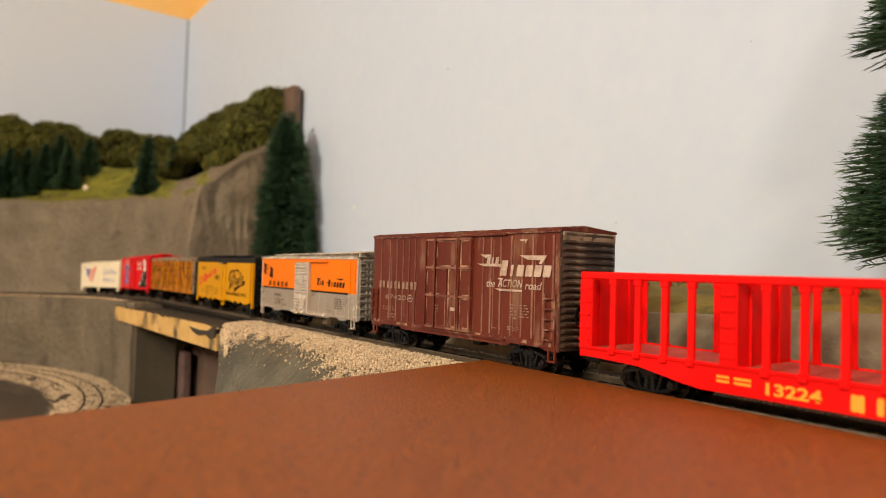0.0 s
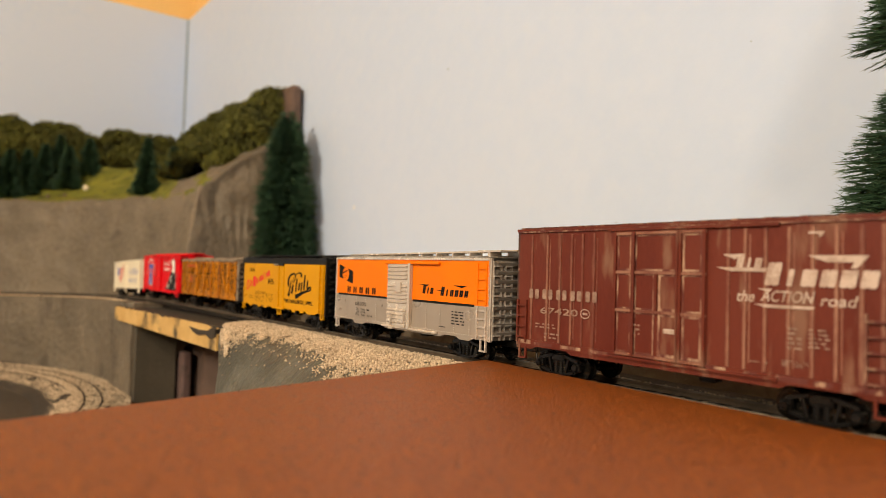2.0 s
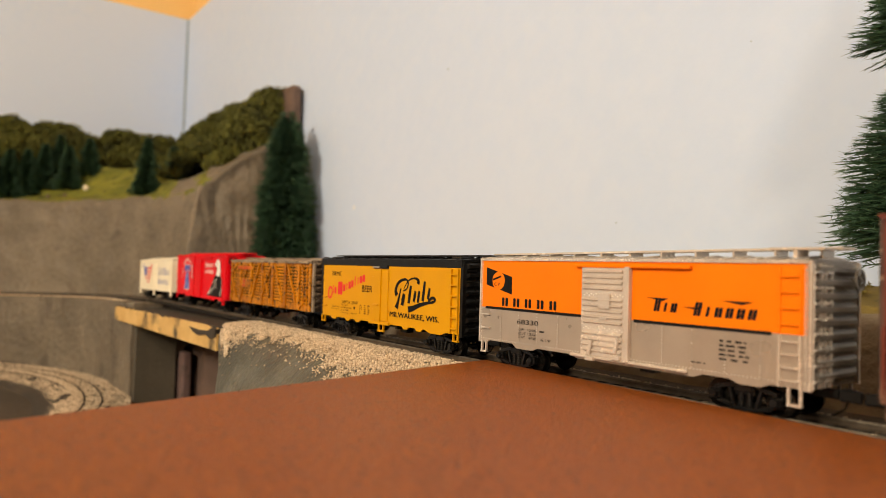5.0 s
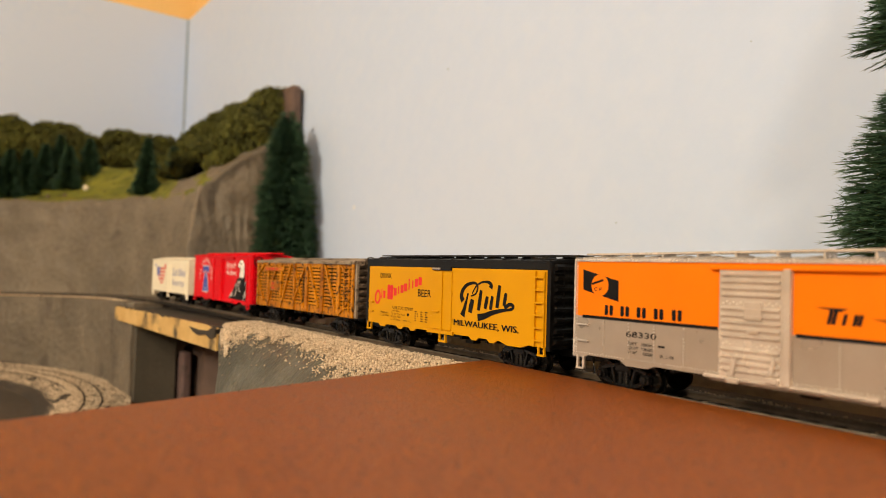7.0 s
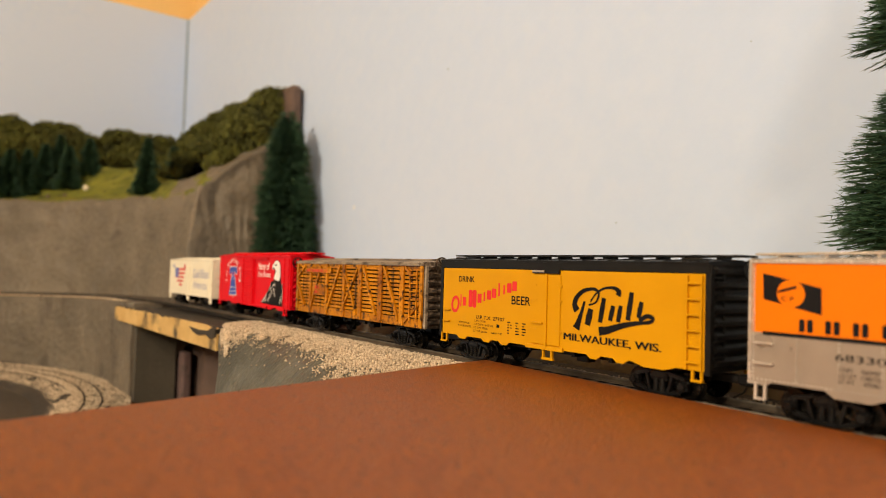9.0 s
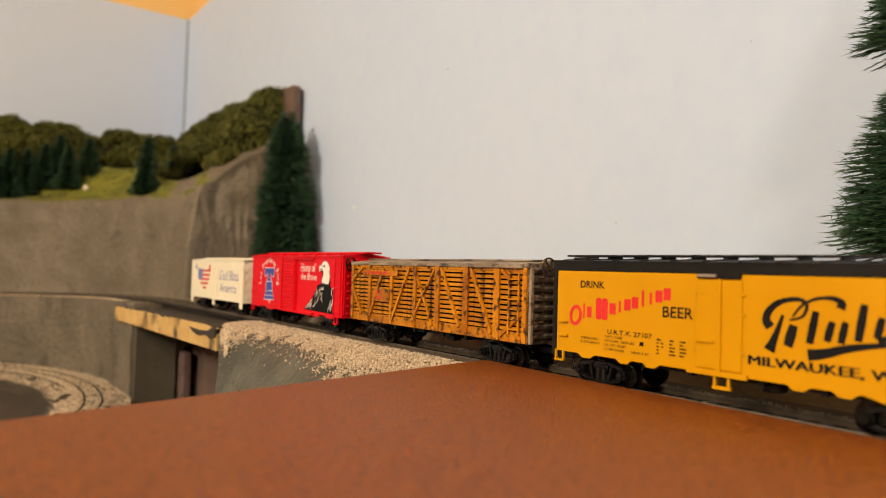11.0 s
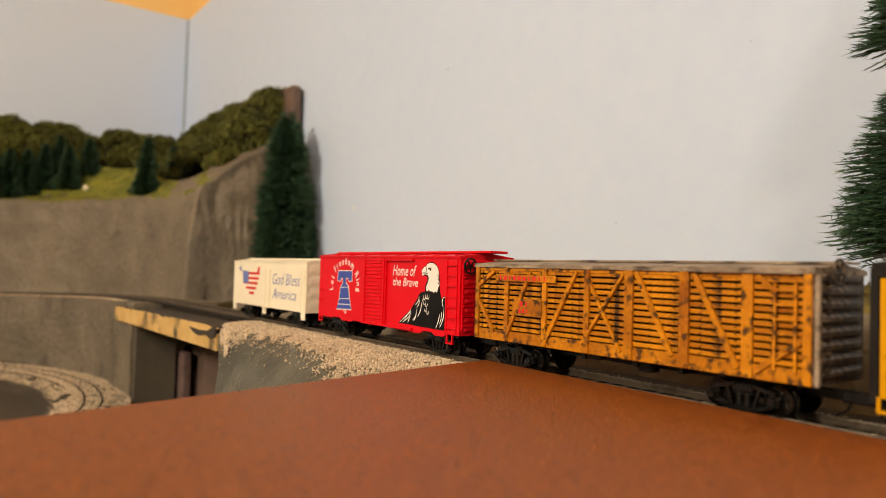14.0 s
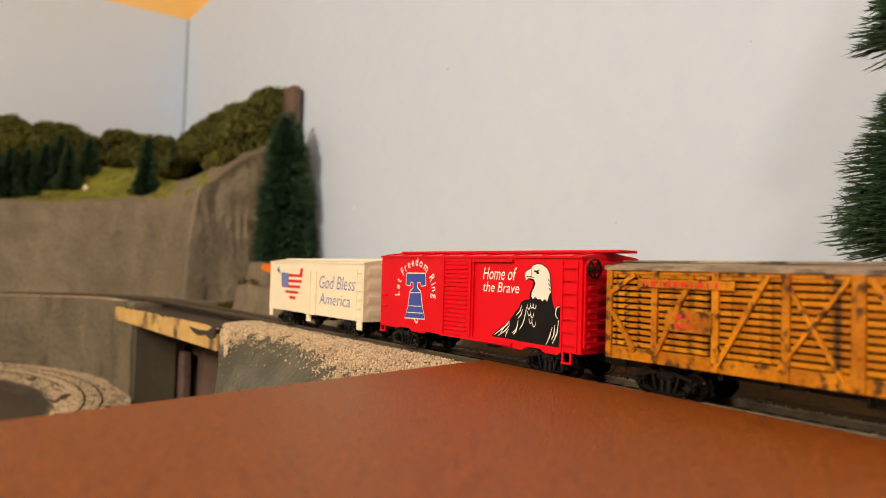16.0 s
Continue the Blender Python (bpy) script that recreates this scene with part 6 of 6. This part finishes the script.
    for feather in (((22.4, 13.5), (27.7, 16.9), (32.4, 19.7)), ((24.8, 13.5), (29.6, 16.2), (32.4, 18.9)), ((26.6, 14.8), (29.0, 17.6), (32.2, 20.6)), ((29.7, 13.6), (30.6, 15.6), (31.9, 17.2)), ((33.7, 15.4), (36.5, 17.6), (37.5, 21.3)),
                    ((34.6, 15.0), (36.0, 16.2), (37.0, 18.4)), ((38.3, 17.4), (40.6, 20.7), (42.4, 27.1)), ((36.0, 23.1), (38.5, 25.3), (39.2, 27.7)), ((37.0, 21.8), (39.0, 23.6), (39.9, 26.0)), ((60.8, 28.2), (59.3, 27.8), (58.6, 25.1), (60.0, 23.4)),
                    ((60.3, 23.0), (59.6, 17.8), (57.2, 13.4)), ((57.0, 19.8), (55.6, 15.9), (53.9, 12.7)), ((58.4, 21.0), (58.0, 17.4), (56.8, 15.0))):
        ribbon(bm, bend(mm(feather), 4), (0.0002, 0.0006, 0.0002), y - 0.0002)
    for a, z in ((43.6, 28.2), (45.4, 28.8), (46.9, 28.6), (43.9, 25.6), (45.6, 24.8), (44.8, 22.4), (46.8, 21.2)):
        ribbon(bm, oval(a / 1000, z / 1000, 0.0009, 0.0020, 180, 360, 8), (0.0002, 0.0005, 0.0002), y - 0.0002)
    part("feather_lines", bm, M_PW, pic)
    running_gear(car, 0.0510, 0.0735, mid)


def white_reefer():
    mid = -1.0440
    X = lambda s: s / 1000 - mid
    car = thing("refrigerator_car", "cream-white car printed with a flag map and blue words", "railcar", "train cars")
    x0, x1, eave = X(-1110.8), X(-977.2), 0.0434
    part("side", box(B(), x0, x1, -SIDE, SIDE, 0.0102, eave, bev=0.0002), M_WHITE, car, "cream-white plastic sides")
    bm = extrude_x(B(), [(-SIDE - 0.0004, eave), (SIDE + 0.0004, eave), (SIDE + 0.0004, eave + 0.0008), (0.006, eave + 0.0026), (-0.006, eave + 0.0026), (-SIDE - 0.0004, eave + 0.0008)], x0 - 0.0004, x1 + 0.0004)
    part("roof", bm, M_WHITE, car)
    bm = B()
    box(bm, x0 - 0.001, x1 + 0.001, -0.004, 0.004, eave + 0.0024, eave + 0.0034)
    part("roof_walk", bm, M_WHITE, car)
    door = part("door", box(B(), -0.0075, 0.0078, -SIDE - 0.0008, -SIDE, 0.0100, 0.0385, bev=0.0002), M_WHITE, car)
    pieces("lock_bar", M_WHITE, door, [(0.0, 0.0008, -SIDE - 0.0014, -SIDE - 0.0008, 0.0085, 0.0385)])
    pieces("hinge", M_WHITE, door, [(a, a + 0.0036, -SIDE - 0.0012, -SIDE, z, z + 0.0008) for z in (0.015, 0.023, 0.031) for a in (-0.0085, 0.0052)])
    for x in (x0, x1):
        ribbed_end(car, M_WHITE, x, 0.0102, eave + 0.001, 4, proud=0.00025)
    ladder(car, M_WHITE, x1 - 0.0075, x1 - 0.0012, 0.0100, 0.0410, 6, out=0.0004)
    pieces("step", M_WHITE, car, [(x - 0.0030, x + 0.0030, sy * SIDE, sy * (SIDE - 0.001), 0.0052, 0.0108) for x in (x0 + 0.003, -0.003, x1 - 0.004) for sy in (-1, 1)], 0.0003)
    y = -SIDE - 0.00014
    lettering(car, "God Bless", M_PBL, X(-1033.0), X(-987.5), 0.0276, 0.0356, slant=0.18, bold=-0.008)
    lettering(car, "America", M_PBL, X(-1031.5), X(-992.0), 0.0176, 0.0248, slant=0.18, bold=-0.008)
    # flag map: stripes shortened to the outline of the land
    rows = ((-46.8, -13.0), (-47.2, -14.6), (-47.2, -14.0), (-46.6, -14.8), (-45.6, -16.0), (-43.4, -17.4), (-40.0, -18.6), (-36.6, -20.0), (-33.0, -22.6))
    bm = B()
    pitch = 0.0019
    for k, (a, b) in enumerate(rows):
        if k % 2 == 0:
            z = 0.0357 - pitch * k
            flat_mesh(bm, [(a / 1000 + 0.0003, z - pitch), (b / 1000 - 0.0006, z - pitch), (b / 1000, z), (a / 1000, z)], y)
    flag = part("flag_stripes", bm, M_PR, car, "red stripes of the flag map")
    bm = B()
    flat_mesh(bm, [(-0.0474, 0.0366), (-0.0350, 0.0362), (-0.0350, 0.0266), (-0.0460, 0.0268)], y - 0.0001)
    flat_mesh(bm, [(-0.0552, 0.0378), (-0.0520, 0.0412), (-0.0508, 0.0380), (-0.0486, 0.0356), (-0.0530, 0.0368)], y - 0.0001)
    part("flag_field", bm, M_PBL, flag, "blue field of the flag map")
    bm = B()
    flat_mesh(bm, [(-0.0164, 0.0400), (-0.0126, 0.0396), (-0.0138, 0.0356), (-0.0180, 0.0356)], y)
    part("flag_tip", bm, M_PR, flag)
    running_gear(car, 0.0450, 0.0690, mid)


def red_flat_car():
    """A low-sided pulpwood car: fish-bellied sill, deck, stakes, top rail, bulkheads."""
    mid = -0.0800
    X = lambda s: s / 1000 - mid
    car = thing("stake_car", "bright red open-sided stake car with bulkheads and yellow lettering", "railcar", "train cars")
    h = 0.0925
    part("deck", box(B(), -h + 0.0006, h - 0.0006, -SIDE + 0.0008, SIDE - 0.0008, 0.0118, 0.0140), M_DECK, car, "worn dusty red deck")
    pts = [(-h, 0.0140), (-h, 0.0108), (-0.0665, 0.0098), (-0.0480, 0.0064), (-0.0420, 0.0056), (0.0420, 0.0056), (0.0480, 0.0064), (0.0665, 0.0098), (h, 0.0108), (h, 0.0140)]
    for sy in (-1, 1):
        bm = B()
        prism(bm, pts, sy * SIDE, sy * (SIDE - 0.0010))
        sill = part("side_sill", bm, M_FLATRED, car, "fish-bellied red side sill")
        part("sill_ledge", box(B(), -h, h, sy * (SIDE + 0.0007), sy * SIDE, 0.0134, 0.0146, bev=0.0002), M_FLATRED, sill)
        part("top_rail", box(B(), -h, h, sy * (SIDE + 0.0008), sy * (SIDE - 0.0016), 0.0396, 0.0424, bev=0.0005), M_FLATRED, car)
        for k, s in enumerate((-157.2, -146.5, -135.7, -125.5, -100.8, -89.8, -79.0, -69.0, -58.0, -47.0, -34.5, -24.3, -13.5, -2.8)):
            bm = B()
            box(bm, X(s) - 0.0012, X(s) + 0.0012, sy * (SIDE + 0.0004), sy * (SIDE - 0.0010), 0.0140, 0.0402, bev=0.0002)
            box(bm, X(s) - 0.0016, X(s) + 0.0016, sy * (SIDE + 0.0007), sy * (SIDE - 0.0013), 0.0376, 0.0399, bev=0.0003)
            box(bm, X(s) - 0.0014, X(s) + 0.0014, sy * (SIDE + 0.0013), sy * (SIDE - 0.0002), 0.0122, 0.0152, bev=0.0004)
            part("stake", bm, M_FLATRED, car)
        for s in (-169.4, -112.4, -47.6 + 0.0, 9.4):
            bm = B()
            box(bm, X(s) - 0.0030, X(s) + 0.0030, sy * (SIDE + 0.0010), sy * (SIDE - 0.0008), 0.0136, 0.0398, bev=0.0006)
            for k in range(5):
                box(bm, X(s) - 0.0024, X(s) + 0.0024, sy * (SIDE + 0.0017), sy * (SIDE + 0.0009), 0.0165 + k * 0.0048, 0.0172 + k * 0.0048)
            part("ladder_panel", bm, M_FLATRED, car)
    for s in (-170.6, -110.6, -49.4, 10.6):
        bm = B()
        box(bm, X(s) - 0.0010, X(s) + 0.0010, -SIDE + 0.0008, SIDE - 0.0008, 0.0138, 0.0400)
        for yy in (-0.009, 0.0, 0.009):
            box(bm, X(s) - 0.0018, X(s) + 0.0018, yy - 0.0008, yy + 0.0008, 0.0140, 0.0398)
        part("bulkhead", bm, M_FLATRED, car)
    for sgn in (-1, 1):
        part("end_beam", box(B(), sgn * h, sgn * (h - 0.0016), -SIDE, SIDE, 0.0104, 0.0150, bev=0.0002), M_FLATRED, car)
        part("end_rail", box(B(), sgn * h, sgn * (h - 0.0018), -SIDE, SIDE, 0.0396, 0.0422, bev=0.0004), M_FLATRED, car)
    y = -SIDE - 0.00014
    lettering(car, "13224", M_PY, X(-100.7), X(-84.9), 0.0072, 0.0109, bold=0.03, y=y)
    marks(car, M_PY, X(-78.6), X(-46.0), 0.0066, 0.0112, "NINONN", weight=0.34, y=y)
    bm = B()
    for a, b in ((-116.4, -112.2), (-110.6, -105.2)):
        for z in (0.0088, 0.0102):
            flat_mesh(bm, [(X(a), z), (X(b), z), (X(b), z + 0.0008), (X(a), z + 0.0008)], y)
    part("small_print", bm, M_PY, car)
    running_gear(car, 0.0640, 0.0950, mid)


red_flat_car()
maroon_boxcar()
orange_boxcar()
yellow_reefer()
stock_car()
red_boxcar()
white_reefer()


# ---- what moves: the train along its track, the wheels on their axles ----
def motions():
    for car, mid, half in CARS:
        rows = []
        for i in range(81):
            t = i * 0.2
            s = mid + gone(t)
            p, q = line(s + half)[0], line(s - half)[0]
            d = p - q
            rows.append((t, Matrix.Translation((p + q) / 2) @ Matrix.Rotation(math.atan2(d.y, d.x), 4, "Z") @ Matrix.Rotation(-math.atan2(d.z, d.xy.length), 4, "Y")))
        walk(car, rows)
    for wheel, x, start in WHEELS:
        walk(wheel, [(i * 0.1, Matrix.Translation((x, 0, 0.0046)) @ Matrix.Rotation(start + gone(i * 0.1) / 0.0045, 4, "Y")) for i in range(161)])


motions()
